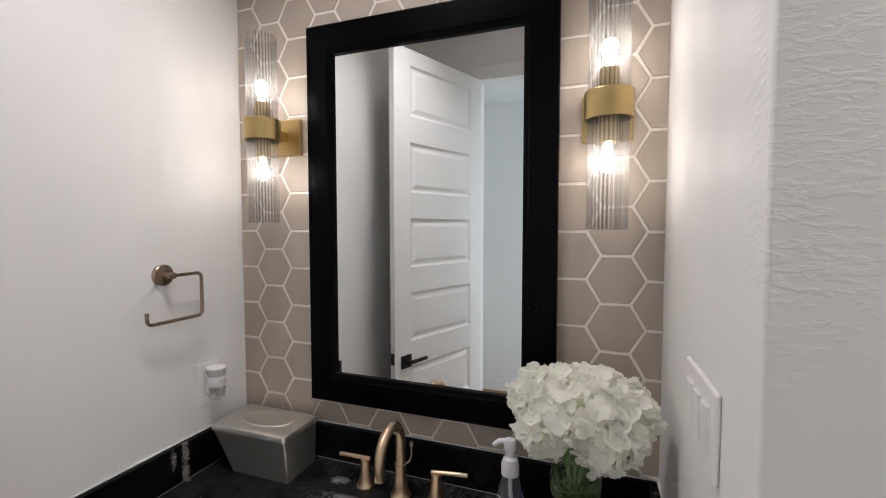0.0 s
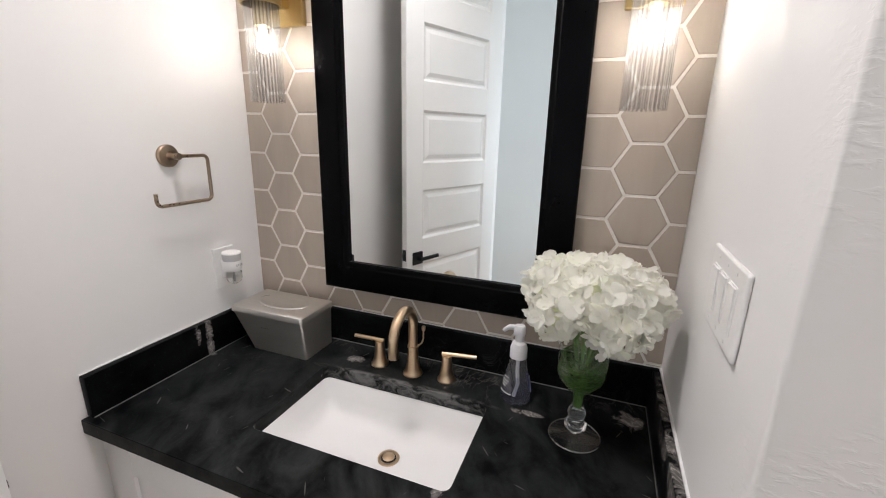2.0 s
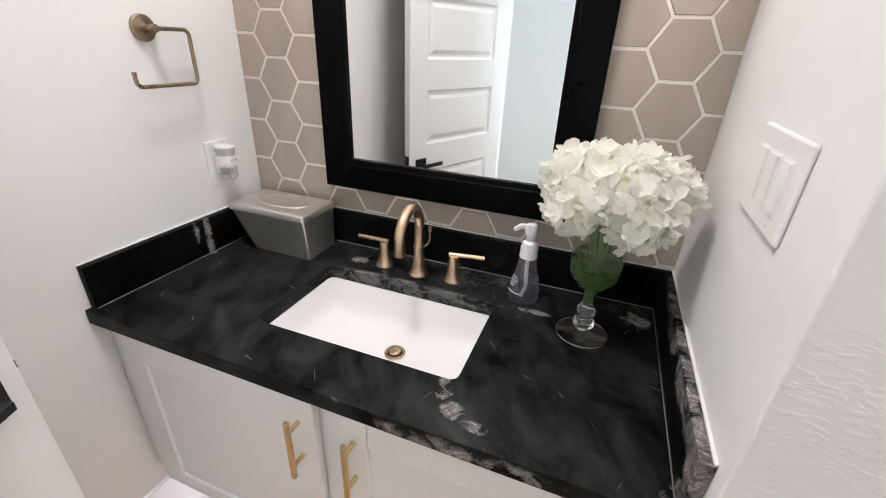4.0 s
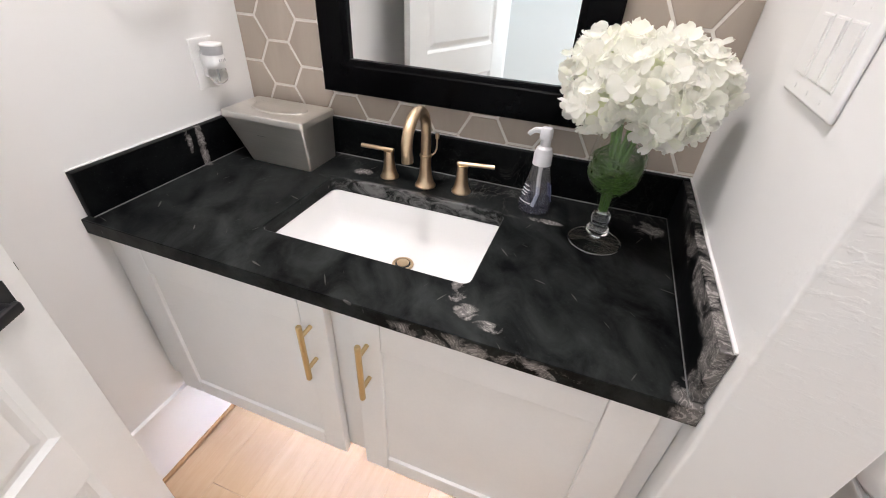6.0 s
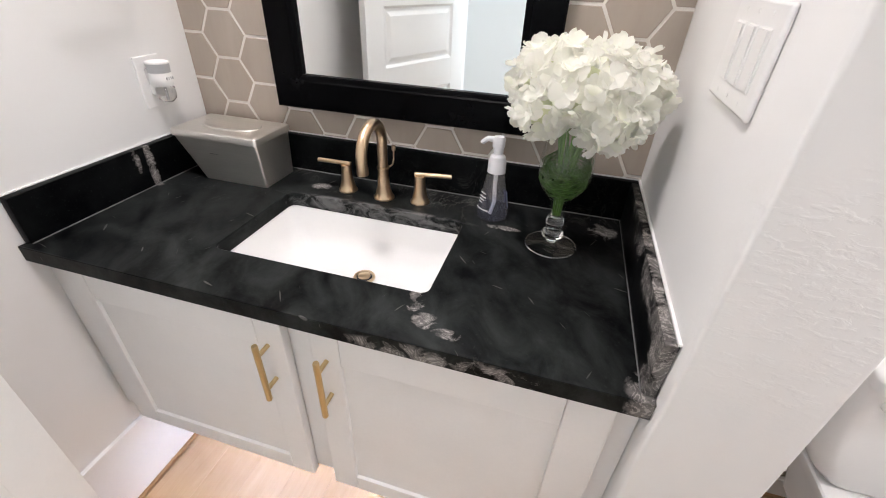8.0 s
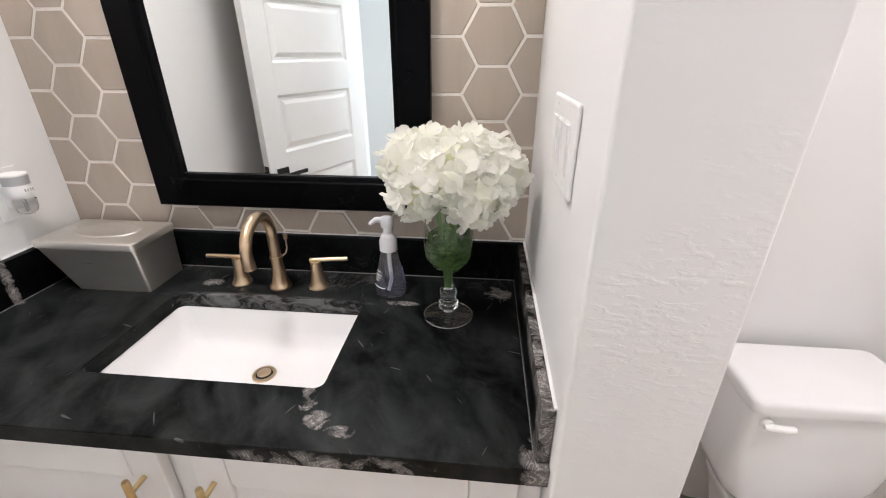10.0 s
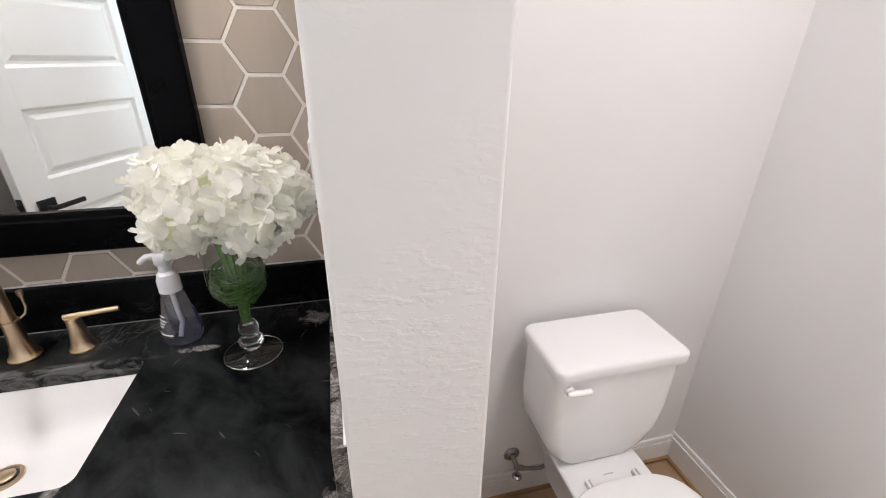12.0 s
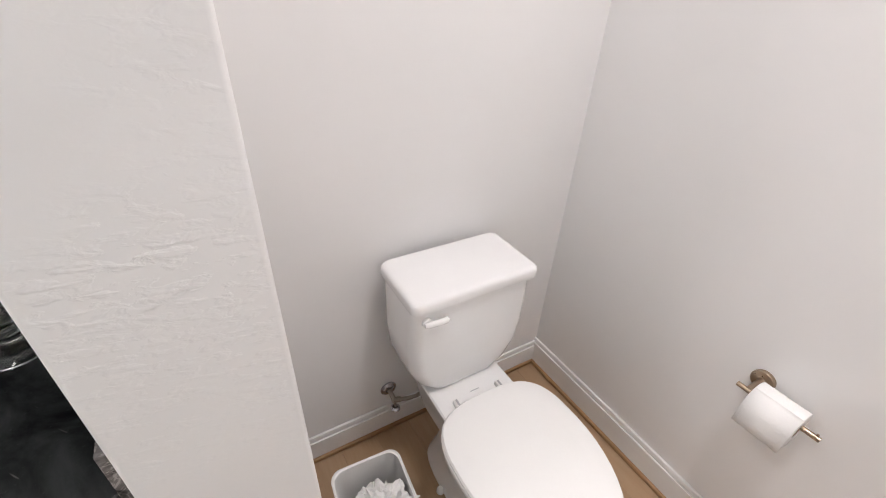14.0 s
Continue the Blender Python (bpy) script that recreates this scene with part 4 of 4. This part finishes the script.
def outlet():
    ob = thing("wall_outlet", pose(XL, -0.153, 1.114), "white duplex wall outlet plate", "outlet")
    part("cover_plate", box((0, -0.0375, -0.062), (0.006, 0.0375, 0.062), 0.0025), M_PLAST, ob)
    for z in (0.020, -0.020):
        fc = part("receptacle", box((0.005, -0.016, z - 0.014), (0.0085, 0.016, z + 0.014), 0.003), M_PLAST, ob)
        for y in (-0.007, 0.007):
            part("slot", box((0.008, y - 0.001, z - 0.002), (0.0088, y + 0.001, z + 0.006)), M_SLOT_SHADE, fc)
    fr = thing("air_freshener", pose(XL + 0.009, -0.154, 1.114), "white plug-in air freshener with clear oil bulb", "air freshener")
    bd = B()
    loft(bd, [[(0.028 + a * math.cos(2 * math.pi * k / 28), b * math.sin(2 * math.pi * k / 28), z) for k in range(28)] for a, b, z in
              ((0.026, 0.024, 0.052), (0.028, 0.026, 0.050), (0.0255, 0.0235, 0.024), (0.0265, 0.0245, 0.020), (0.028, 0.026, 0.002), (0.024, 0.022, -0.006))])
    part("body", bd, M_PLAST, fr)
    sh = B()
    loft(sh, [[(0.028 + a * math.cos(2 * math.pi * k / 28), b * math.sin(2 * math.pi * k / 28), z) for k in range(28)] for a, b, z in ((0.0279, 0.0259, 0.047), (0.0262, 0.0242, 0.026))], caps=False)
    part("shade_band", sh, M_GREYP, fr, "pale grey band")
    back = B()
    bx(back, (0.0005, -0.018, -0.030), (0.022, 0.018, 0.028), 0.006, 3)
    part("plug_housing", back, M_PLAST, fr)
    for y in (-0.008, -0.002, 0.004, 0.010):
        part("vent_slit", box((0.0535, y - 0.001, 0.010), (0.0556, y + 0.001, 0.017)), M_GREYP, fr)
    oil = B()
    lathe(oil, [(0.0, -0.046), (0.012, -0.045), (0.020, -0.038), (0.0235, -0.026), (0.023, -0.012), (0.018, -0.006), (0.0, -0.005)], (0.030, 0, 0), n=28, close=False)
    bulb = part("oil_bulb", oil, M_GLASS, fr, "clear oil bulb")
    wick = B()
    tube(wick, [(0.030, 0, -0.006), (0.030, 0, -0.036)], 0.0025, 8)
    part("wick", wick, M_GREYP, bulb)


outlet()


def switches():
    ob = thing("light_switch", pose(XS0, -0.391, 1.305), "white three-gang rocker light switch plate", "light switch")
    part("cover_plate", box((-0.0075, -0.089, -0.061), (0.0, 0.089, 0.061), 0.004, 3), M_PLAST, ob)
    for y in (-0.046, 0.0, 0.046):
        fr = part("switch_frame", box((-0.0088, y - 0.0180, -0.0345), (-0.007, y + 0.0180, 0.0345), 0.0006, 1), M_PLAST, ob)
        rk = B()
        vs = [rk.verts.new(p) for p in ((-0.0085, y - 0.0155, -0.032), (-0.0085, y + 0.0155, -0.032), (-0.0085, y + 0.0155, 0.032), (-0.0085, y - 0.0155, 0.032),
                                        (-0.0098, y - 0.0155, -0.032), (-0.0098, y + 0.0155, -0.032), (-0.0118, y + 0.0155, 0.032), (-0.0118, y - 0.0155, 0.032))]
        for f in ((0, 1, 2, 3), (4, 5, 6, 7), (0, 1, 5, 4), (1, 2, 6, 5), (2, 3, 7, 6), (3, 0, 4, 7)):
            rk.faces.new([vs[i] for i in f])
        part("rocker", rk, M_PLAST, fr, smooth=False)
        for z in (-0.048, 0.048):
            sc = B()
            lathe(sc, [(0.0, -0.0082), (0.0025, -0.0082), (0.003, -0.0074), (0.0, -0.0074)], (0, y, z), axis="X", n=12, close=False)
            part("screw", sc, M_PLAST, ob)


switches()


def paper_holder():
    ob = thing("toilet_paper_holder", pose(XR, -0.760, 0.612), "aged bronze toilet paper holder on the wall", "paper holder")
    ms = B()
    lathe(ms, [(0.0, 0.0), (0.0265, 0.0), (0.0265, -0.008), (0.0245, -0.0105), (0.010, -0.0125), (0.0085, -0.015), (0.0085, -0.068), (0.0, -0.069)], axis="X", n=36, close=False)
    part("mount", ms, M_DKBRZ, ob)
    rod = B()
    tube(rod, [(-0.066, 0.026, -0.002), (-0.066, -0.05, -0.001), (-0.066, -0.146, 0.0)], 0.0062, 14)
    tube(rod, [(-0.066, -0.138, 0.0), (-0.066, -0.138, 0.0105)], 0.0028, 8)
    part("rod", rod, M_DKBRZ, ob)
    roll = thing("toilet_paper_roll", pose(XR - 0.066, -0.820, 0.598), "white toilet paper roll on the bronze rod", "toilet paper")
    pr = B()
    lathe(pr, [(0.020, -0.050), (0.044, -0.0505), (0.0475, -0.049), (0.048, -0.045), (0.048, 0.045), (0.0475, 0.049), (0.044, 0.0505), (0.020, 0.050), (0.020, -0.050)], axis="Y", n=44, close=False)
    part("paper", pr, M_PAPER, roll)
    tail = B()
    arcp = [(-0.0487 * math.sin(radians(a)), 0.0487 * math.cos(radians(a))) for a in range(20, 100, 10)] + [(-0.0490, -0.02), (-0.0486, -0.046)]
    rows = [[tail.verts.new((x, y, z)) for x, z in arcp] for y in (-0.0495, 0.0495)]
    for k in range(len(arcp) - 1):
        tail.faces.new((rows[0][k], rows[0][k + 1], rows[1][k + 1], rows[1][k]))
    tl = part("loose_sheet", tail, M_PAPER, roll)
    md = tl.modifiers.new("thick", "SOLIDIFY")
    md.thickness = 0.0006
    core = B()
    lathe(core, [(0.0195, -0.0495), (0.0200, -0.0495), (0.0200, 0.0495), (0.0195, 0.0495), (0.0195, -0.0495)], axis="Y", n=28, close=False)
    part("cardboard_core", core, mat("cardboard", (0.42, 0.32, 0.22), 0.9), roll, "brown cardboard core")


paper_holder()


# ---- toilet ----
def toilet():
    ob = thing("toilet", pose(1.923, -0.090, 0), "white two-piece toilet with closed lid", "toilet")
    tk = B()
    rings = []
    for a, yb, yf, r, z in ((0.100, -0.012, -0.165, 0.05, 0.384), (0.122, -0.006, -0.176, 0.05, 0.392), (0.152, 0.0, -0.184, 0.045, 0.430), (0.178, 0.002, -0.188, 0.04, 0.49), (0.184, 0.003, -0.190, 0.035, 0.57), (0.184, 0.003, -0.190, 0.032, 0.716)):
        rings.append(round_rect(-a, a, yf, yb, r, z, 6))
    loft(tk, rings)
    part("tank", tk, M_CERAM, ob)
    ld = B()
    loft(ld, [round_rect(-0.187 + i, 0.196 - i, -0.200 + i, 0.014 - i * 0.3, 0.022, z, 6) for i, z in ((0.008, 0.716), (0.001, 0.719), (0.0, 0.724), (0.0, 0.741), (0.002, 0.747), (0.007, 0.751), (0.016, 0.7525))])
    part("tank_lid", ld, M_CERAM, ob)
    lv = B()
    lathe(lv, [(0.0, -0.190), (0.013, -0.190), (0.013, -0.197), (0.010, -0.200), (0.0, -0.200)], (-0.148, 0, 0.690), axis="Y", n=18, close=False)
    tube(lv, [(-0.158, -0.203, 0.690), (-0.150, -0.204, 0.690), (-0.118, -0.207, 0.6895), (-0.098, -0.206, 0.689), (-0.094, -0.205, 0.689)], 0.0085, 12, [0.7, 1, 1, 1, 0.6])
    part("flush_lever", lv, M_SEAT, ob, "white flush lever")
    bw = B()
    rings = [egg(0, -0.33, 0.0, 0.112, 0.22, 0.24, square=4), egg(0, -0.33, 0.02, 0.108, 0.215, 0.235, square=4), egg(0, -0.34, 0.10, 0.098, 0.20, 0.22, square=3.5), egg(0, -0.37, 0.20, 0.115, 0.24, 0.22, square=3),
             egg(0, -0.42, 0.29, 0.150, 0.265, 0.21, square=2.6), egg(0, -0.44, 0.35, 0.172, 0.275, 0.20), egg(0, -0.44, 0.378, 0.178, 0.28, 0.20), egg(0, -0.44, 0.386, 0.172, 0.274, 0.195)]
    loft(bw, rings)
    part("bowl", bw, M_CERAM, ob)
    pl = B()
    loft(pl, [round_rect(-a, a, -0.34, -0.015 + d, 0.025, z, 5) for a, d, z in ((0.085, -0.03, 0.20), (0.105, 0.0, 0.33), (0.124, 0.0, 0.372), (0.124, 0.0, 0.380), (0.120, -0.003, 0.384))])
    part("deck", pl, M_CERAM, ob)
    st = B()
    def so(i, z):
        return egg(-0.002, -0.445, z, 0.184 - i, 0.282 - i, 0.185 - i, n=48, square=3.2)
    loft(st, [so(0.004, 0.3865), so(0.0, 0.390), so(0.0, 0.400), so(0.004, 0.404)])
    seat = part("seat", st, M_SEAT, ob, "white plastic seat")
    lid = B()
    loft(lid, [so(0.006, 0.4045), so(0.001, 0.408), so(0.0, 0.414), so(0.004, 0.4205), so(0.014, 0.4235), so(0.06, 0.4255)])
    part("seat_lid", lid, M_SEAT, ob, "closed white plastic lid")
    for x in (-0.072, 0.072):
        hg = B()
        bx(hg, (x - 0.009, -0.275, 0.3845), (x + 0.009, -0.232, 0.402), 0.004)
        part("hinge", hg, M_SEAT, ob)
        tb = B()
        bx(tb, (x - 0.003, -0.262, 0.402), (x + 0.003, -0.236, 0.4045), 0.001, 1)
        part("hinge_tab", tb, M_GREYP, ob)
    part("stamp", box((-0.012, -0.222, 0.3838), (0.018, -0.219, 0.3846)), M_GREYP, ob, "small illegible grey stamp")
    for x in (-0.118, 0.118):
        cp = B()
        lathe(cp, [(0.0, 0.022), (0.008, 0.021), (0.012, 0.014), (0.0125, 0.0), (0.0, 0.0)], (x, -0.26, 0.0), n=16, close=False)
        part("bolt_cap", cp, M_SEAT, ob)


toilet()


def supply():
    ob = thing("shutoff_valve", pose(1.763, YT, 0.196), "chrome water shutoff valve with braided hose", "valve")
    es = B()
    lathe(es, [(0.0, 0.0), (0.029, 0.0), (0.028, -0.004), (0.020, -0.010), (0.010, -0.012), (0.0, -0.012)], axis="Y", n=30, close=False)
    part("escutcheon", es, M_CHROME, ob)
    bd = B()
    tube(bd, [(0, -0.010, 0), (0, -0.050, -0.006)], 0.0085, 12)
    tube(bd, [(-0.006, -0.048, -0.006), (0.022, -0.050, -0.014)], 0.0095, 12)
    tube(bd, [(0.002, -0.050, -0.008), (0.002, -0.052, -0.036)], 0.0045, 10)
    # chrome body, painted with the hose's dark metal as its dark reflections
    part("valve_body", bd, M_HOSE_DKREFL, ob)
    hd = B()
    lathe(hd, [(0.0, -0.052), (0.012, -0.052), (0.017, -0.048), (0.017, -0.044), (0.010, -0.038), (0.0, -0.037)], (0.002, -0.052, 0.0), n=18, close=False)
    part("valve_handle", hd, M_CHROME, ob)
    hs = B()
    tube(hs, [(0.018, -0.050, -0.013), (0.045, -0.054, -0.020), (0.080, -0.062, -0.016), (0.104, -0.074, 0.015), (0.106, -0.088, 0.09), (0.100, -0.098, 0.192)], 0.0070, 10)
    part("supply_hose", hs, M_HOSE_DKREFL, ob, "braided steel hose")


supply()


def waste_bin():
    ob = thing("waste_bin", pose(1.575, -0.415, 0.0005) @ pose(0, 0, 0, 0, 0, -4), "small milky white plastic waste bin, half full", "waste bin")
    bm = B()
    def rr(i, z):
        f = z / 0.27
        return round_rect(-0.072 - 0.020 * f + i, 0.072 + 0.020 * f - i, -0.100 - 0.022 * f + i, 0.100 + 0.022 * f - i, 0.032, z, 6)
    rim = [(-0.002, 0.262), (-0.004, 0.266), (-0.004, 0.270), (0.0, 0.272), (0.004, 0.270)]
    loft(bm, [rr(0, 0.0), rr(0, 0.10), rr(0, 0.258)] + [rr(i, z) for i, z in rim] + [rr(0.0035, 0.25), rr(0.0035, 0.10), rr(0.0035, 0.006)])
    part("tub", bm, M_BIN, ob)
    rnd = random.Random(3)
    tis = thing("crumpled_tissue", pose(1.590, -0.425, 0.195), "crumpled white tissues lying in the bin", "tissue")
    for k, (x, y, z, s) in enumerate(((0.0, 0.01, 0.035, 0.062), (-0.03, -0.03, 0.02, 0.05), (0.02, -0.04, 0.025, 0.05), (-0.02, 0.045, 0.01, 0.05))):
        t = B()
        bmesh.ops.create_icosphere(t, subdivisions=4, radius=s)
        for v in t.verts:
            d = v.co.normalized()
            q = d * 2.1 + Vector((k * 5.0, 1.7, 0.3))
            crease = abs(noise.noise(q)) + 0.6 * abs(noise.noise(q * 2.3)) + 0.35 * abs(noise.noise(q * 5.1))
            v.co = d * s * (0.50 + 0.85 * crease) + Vector((x, y, z))
            v.co.z = max(v.co.z, -0.18)
        part("tissue", t, M_PAPER, tis, smooth=True)


waste_bin()


# ---- open door ----
def room_door():
    w, h, th = 0.70, 2.445, 0.035
    ob = thing("panel_door", pose(0.444, -1.438, 0.008, 0, 0, 112), "white tall six-panel door standing open, black lever", "door")
    # local: x from the hinge to the latch, the face seen in the mirror is at -y
    zs, ph, rail_bottom = [], 0.246, 0.262
    for k in range(6):
        z = 2.368 - k * 0.3755
        zs.append((z - ph, z))
    x0, x1 = 0.108, w - 0.108
    core = box((0.05, -th / 2 + 0.009, 0.05), (w - 0.05, th / 2 - 0.009, h - 0.05))
    leaf = part("leaf_core", core, M_DOOR, ob)
    for a, b in ((0, x0), (x1, w)):
        part("stile", box((a, -th / 2, 0), (b, th / 2, h), 0.002), M_DOOR, ob)
    edges = [0.0] + [v for z0, z1 in reversed(zs) for v in (z0, z1)] + [h]
    for a, b in zip(edges[::2], edges[1::2]):
        part("rail", box((x0 - 0.0005, -th / 2 + 0.0004, a + 0.0005), (x1 + 0.0005, th / 2 - 0.0004, b - 0.0005)), M_DOOR, ob)
    for z0, z1 in zs:
        pn = B()
        for s in (-1, 1):
            # a sloping sticking, a groove, then a raised field
            steps = ((0.0, th / 2 - 0.0006), (0.012, th / 2 - 0.010), (0.018, th / 2 - 0.010), (0.040, th / 2 - 0.003), (0.041, th / 2 - 0.003))
            rings = [[(x0 + i, s * y, z0 + i), (x1 - i, s * y, z0 + i), (x1 - i, s * y, z1 - i), (x0 + i, s * y, z1 - i)] for i, y in steps]
            rows = [[pn.verts.new(p) for p in r] for r in rings]
            for a, b in zip(rows, rows[1:]):
                for k in range(4):
                    pn.faces.new((a[k], a[(k + 1) % 4], b[(k + 1) % 4], b[k]))
            pn.faces.new(rows[-1])
        part("panel", pn, M_DOOR, ob, smooth=False)
    for s in (-1, 1):
        rs = part("rosette", box((w - 0.102, min(s * th / 2, s * (th / 2 + 0.010)), 0.868), (w - 0.038, max(s * th / 2, s * (th / 2 + 0.010)), 0.932), 0.0015), M_BLKMET, ob, "matte black square rosette")
        lv = B()
        y = s * (th / 2 + 0.034)
        tube(lv, [(w - 0.070, s * (th / 2 + 0.008), 0.900), (w - 0.070, y, 0.900)], 0.010, 14)
        ys = sorted((y - s * 0.006, y + s * 0.006))
        bx(lv, (w - 0.190, ys[0], 0.891), (w - 0.058, ys[1], 0.909), 0.003)
        part("lever", lv, M_BLKMET, rs, "matte black straight lever")
    part("latch_plate", box((w - 0.0005, -0.0125, 0.893), (w + 0.0012, 0.0125, 0.951)), M_BLKMET, ob, "black latch plate")
    part("latch_bolt", box((w + 0.001, -0.006, 0.913), (w + 0.011, 0.006, 0.931), 0.002), M_BLKMET, ob)
    for z in (0.25, 1.22, 2.2):
        hg = B()
        tube(hg, [(-0.003, th / 2 + 0.004, z - 0.05), (-0.003, th / 2 + 0.004, z + 0.05)], 0.006, 10)
        part("hinge", hg, M_BLKMET, ob)


room_door()


def downlight(x, y):
    ob = thing("recessed_downlight", pose(x, y, H), "round flat white recessed ceiling downlight, out of view", "ceiling light", "ceiling downlights")
    tr = B()
    lathe(tr, [(0.155, -0.001), (0.172, -0.001), (0.171, -0.006), (0.158, -0.008), (0.155, -0.001)], n=40, close=False)
    part("trim_ring", tr, M_TRIM, ob)
    ls = B()
    lathe(ls, [(0.0, -0.004), (0.156, -0.004), (0.156, -0.002), (0.0, -0.002)], n=40, close=False)
    part("lens", ls, M_LENS, ob, "glowing round lens")


downlight(2.02, -0.86)
# fixture added to carry the vanity fill, out of view
downlight(0.54, -0.58)


# ---- hexagon tiles ----
def clip_poly(poly, lo, hi):
    for axis, lim, keep in ((0, lo[0], 1), (0, hi[0], -1), (1, lo[1], 1), (1, hi[1], -1)):
        out = []
        for p, q in zip(poly, poly[1:] + poly[:1]):
            a, b = keep * (p[axis] - lim), keep * (q[axis] - lim)
            if a >= 0:
                out.append(p)
            if a * b < 0:
                f = a / (a - b)
                out.append((p[0] + f * (q[0] - p[0]), p[1] + f * (q[1] - p[1])))
        poly = out
        if len(poly) < 3:
            return []
    return poly


def slab_piece(name, poly, depth, lip, material):
    """A flat piece with softened top edges; poly is (x, z), its face looks along -y."""
    bm = B()
    cx, cz = sum(p[0] for p in poly) / len(poly), sum(p[1] for p in poly) / len(poly)
    def ringy(shrink, y):
        out = []
        for x, z in poly:
            d = math.hypot(x - cx, z - cz)
            f = max(0.0, 1 - shrink / d) if d > 1e-6 else 0
            out.append((cx + (x - cx) * f, y, cz + (z - cz) * f))
        return out
    loft(bm, [ringy(0, 0), ringy(0, -depth + lip), ringy(lip * 1.2, -depth)], caps=False)
    bm.verts.ensure_lookup_table()
    bm.faces.new(bm.verts[-len(poly):])
    return finish(bm, name, material, True, 60)


S, G = 0.0675, 0.0064
PZ = S * math.sqrt(3)
rim = S - G / math.sqrt(3)
hexagon = [(rim * math.cos(radians(60 * k)), rim * math.sin(radians(60 * k))) for k in range(6)]
whole = slab_piece("tile", hexagon, 0.0065, 0.0014, M_TILE)
lo, hi = (XL + 0.001, ZC + 0.109), (XS0 - 0.001, H - 0.002)
for col in range(-1, 12):
    cx = 0.139 + col * 1.5 * S
    for row in range(-6, 12):
        cz = 1.5100 + PZ / 2 + row * PZ + (PZ / 2 if col % 2 else 0)
        if 0.36 < cx < 0.95 and 1.2 < cz < 2.06:
            continue                                    # wholly behind the mirror
        poly = clip_poly([(cx + x, cz + z) for x, z in hexagon], lo, hi)
        if not poly:
            continue
        full = len(poly) == 6 and abs(min(p[0] for p in poly) - (cx - rim)) < 1e-6 and abs(max(p[0] for p in poly) - (cx + rim)) < 1e-6 and \
            abs(min(p[1] for p in poly) - (cz - rim * math.sin(radians(60)))) < 1e-6 and abs(max(p[1] for p in poly) - (cz + rim * math.sin(radians(60)))) < 1e-6
        if full:
            t = new("tile", whole)
            t.location = (cx, 0, cz)
        else:
            mx, mz = sum(p[0] for p in poly) / len(poly), sum(p[1] for p in poly) / len(poly)
            t = new("tile", slab_piece("cut_tile", [(x - mx, z - mz) for x, z in poly], 0.0065, 0.0014, M_TILE))
            t.location = (mx, 0, mz)
        t.parent = wall_back

# ---- floor planks ----
rnd = random.Random(21)
pw = 0.128
x = 0.165 - 2 * pw
column = 0
while x < XR:
    y = -0.673 - 2 * 1.2 if column == 2 else -2.88 - rnd.uniform(0, 1.1)
    column += 1
    while y < 0.0:
        ln = 1.2 if column == 3 else rnd.choice((0.9, 1.2, 1.2, 1.5))
        a, b = max(y, -2.88), min(y + ln, 0.0)
        if b - a > 0.02:
            lo3, hi3 = (max(x, XL) + 0.00015, a + 0.0006, -0.012), (min(x + pw, XR) - 0.00015, b - 0.0006, 0.0)
            if hi3[0] - lo3[0] > 0.01:
                p = new("plank", finish(box(lo3, hi3, 0.0006, 1), "plank", M_WOOD))
                p.parent = floor
        y += ln
    x += pw
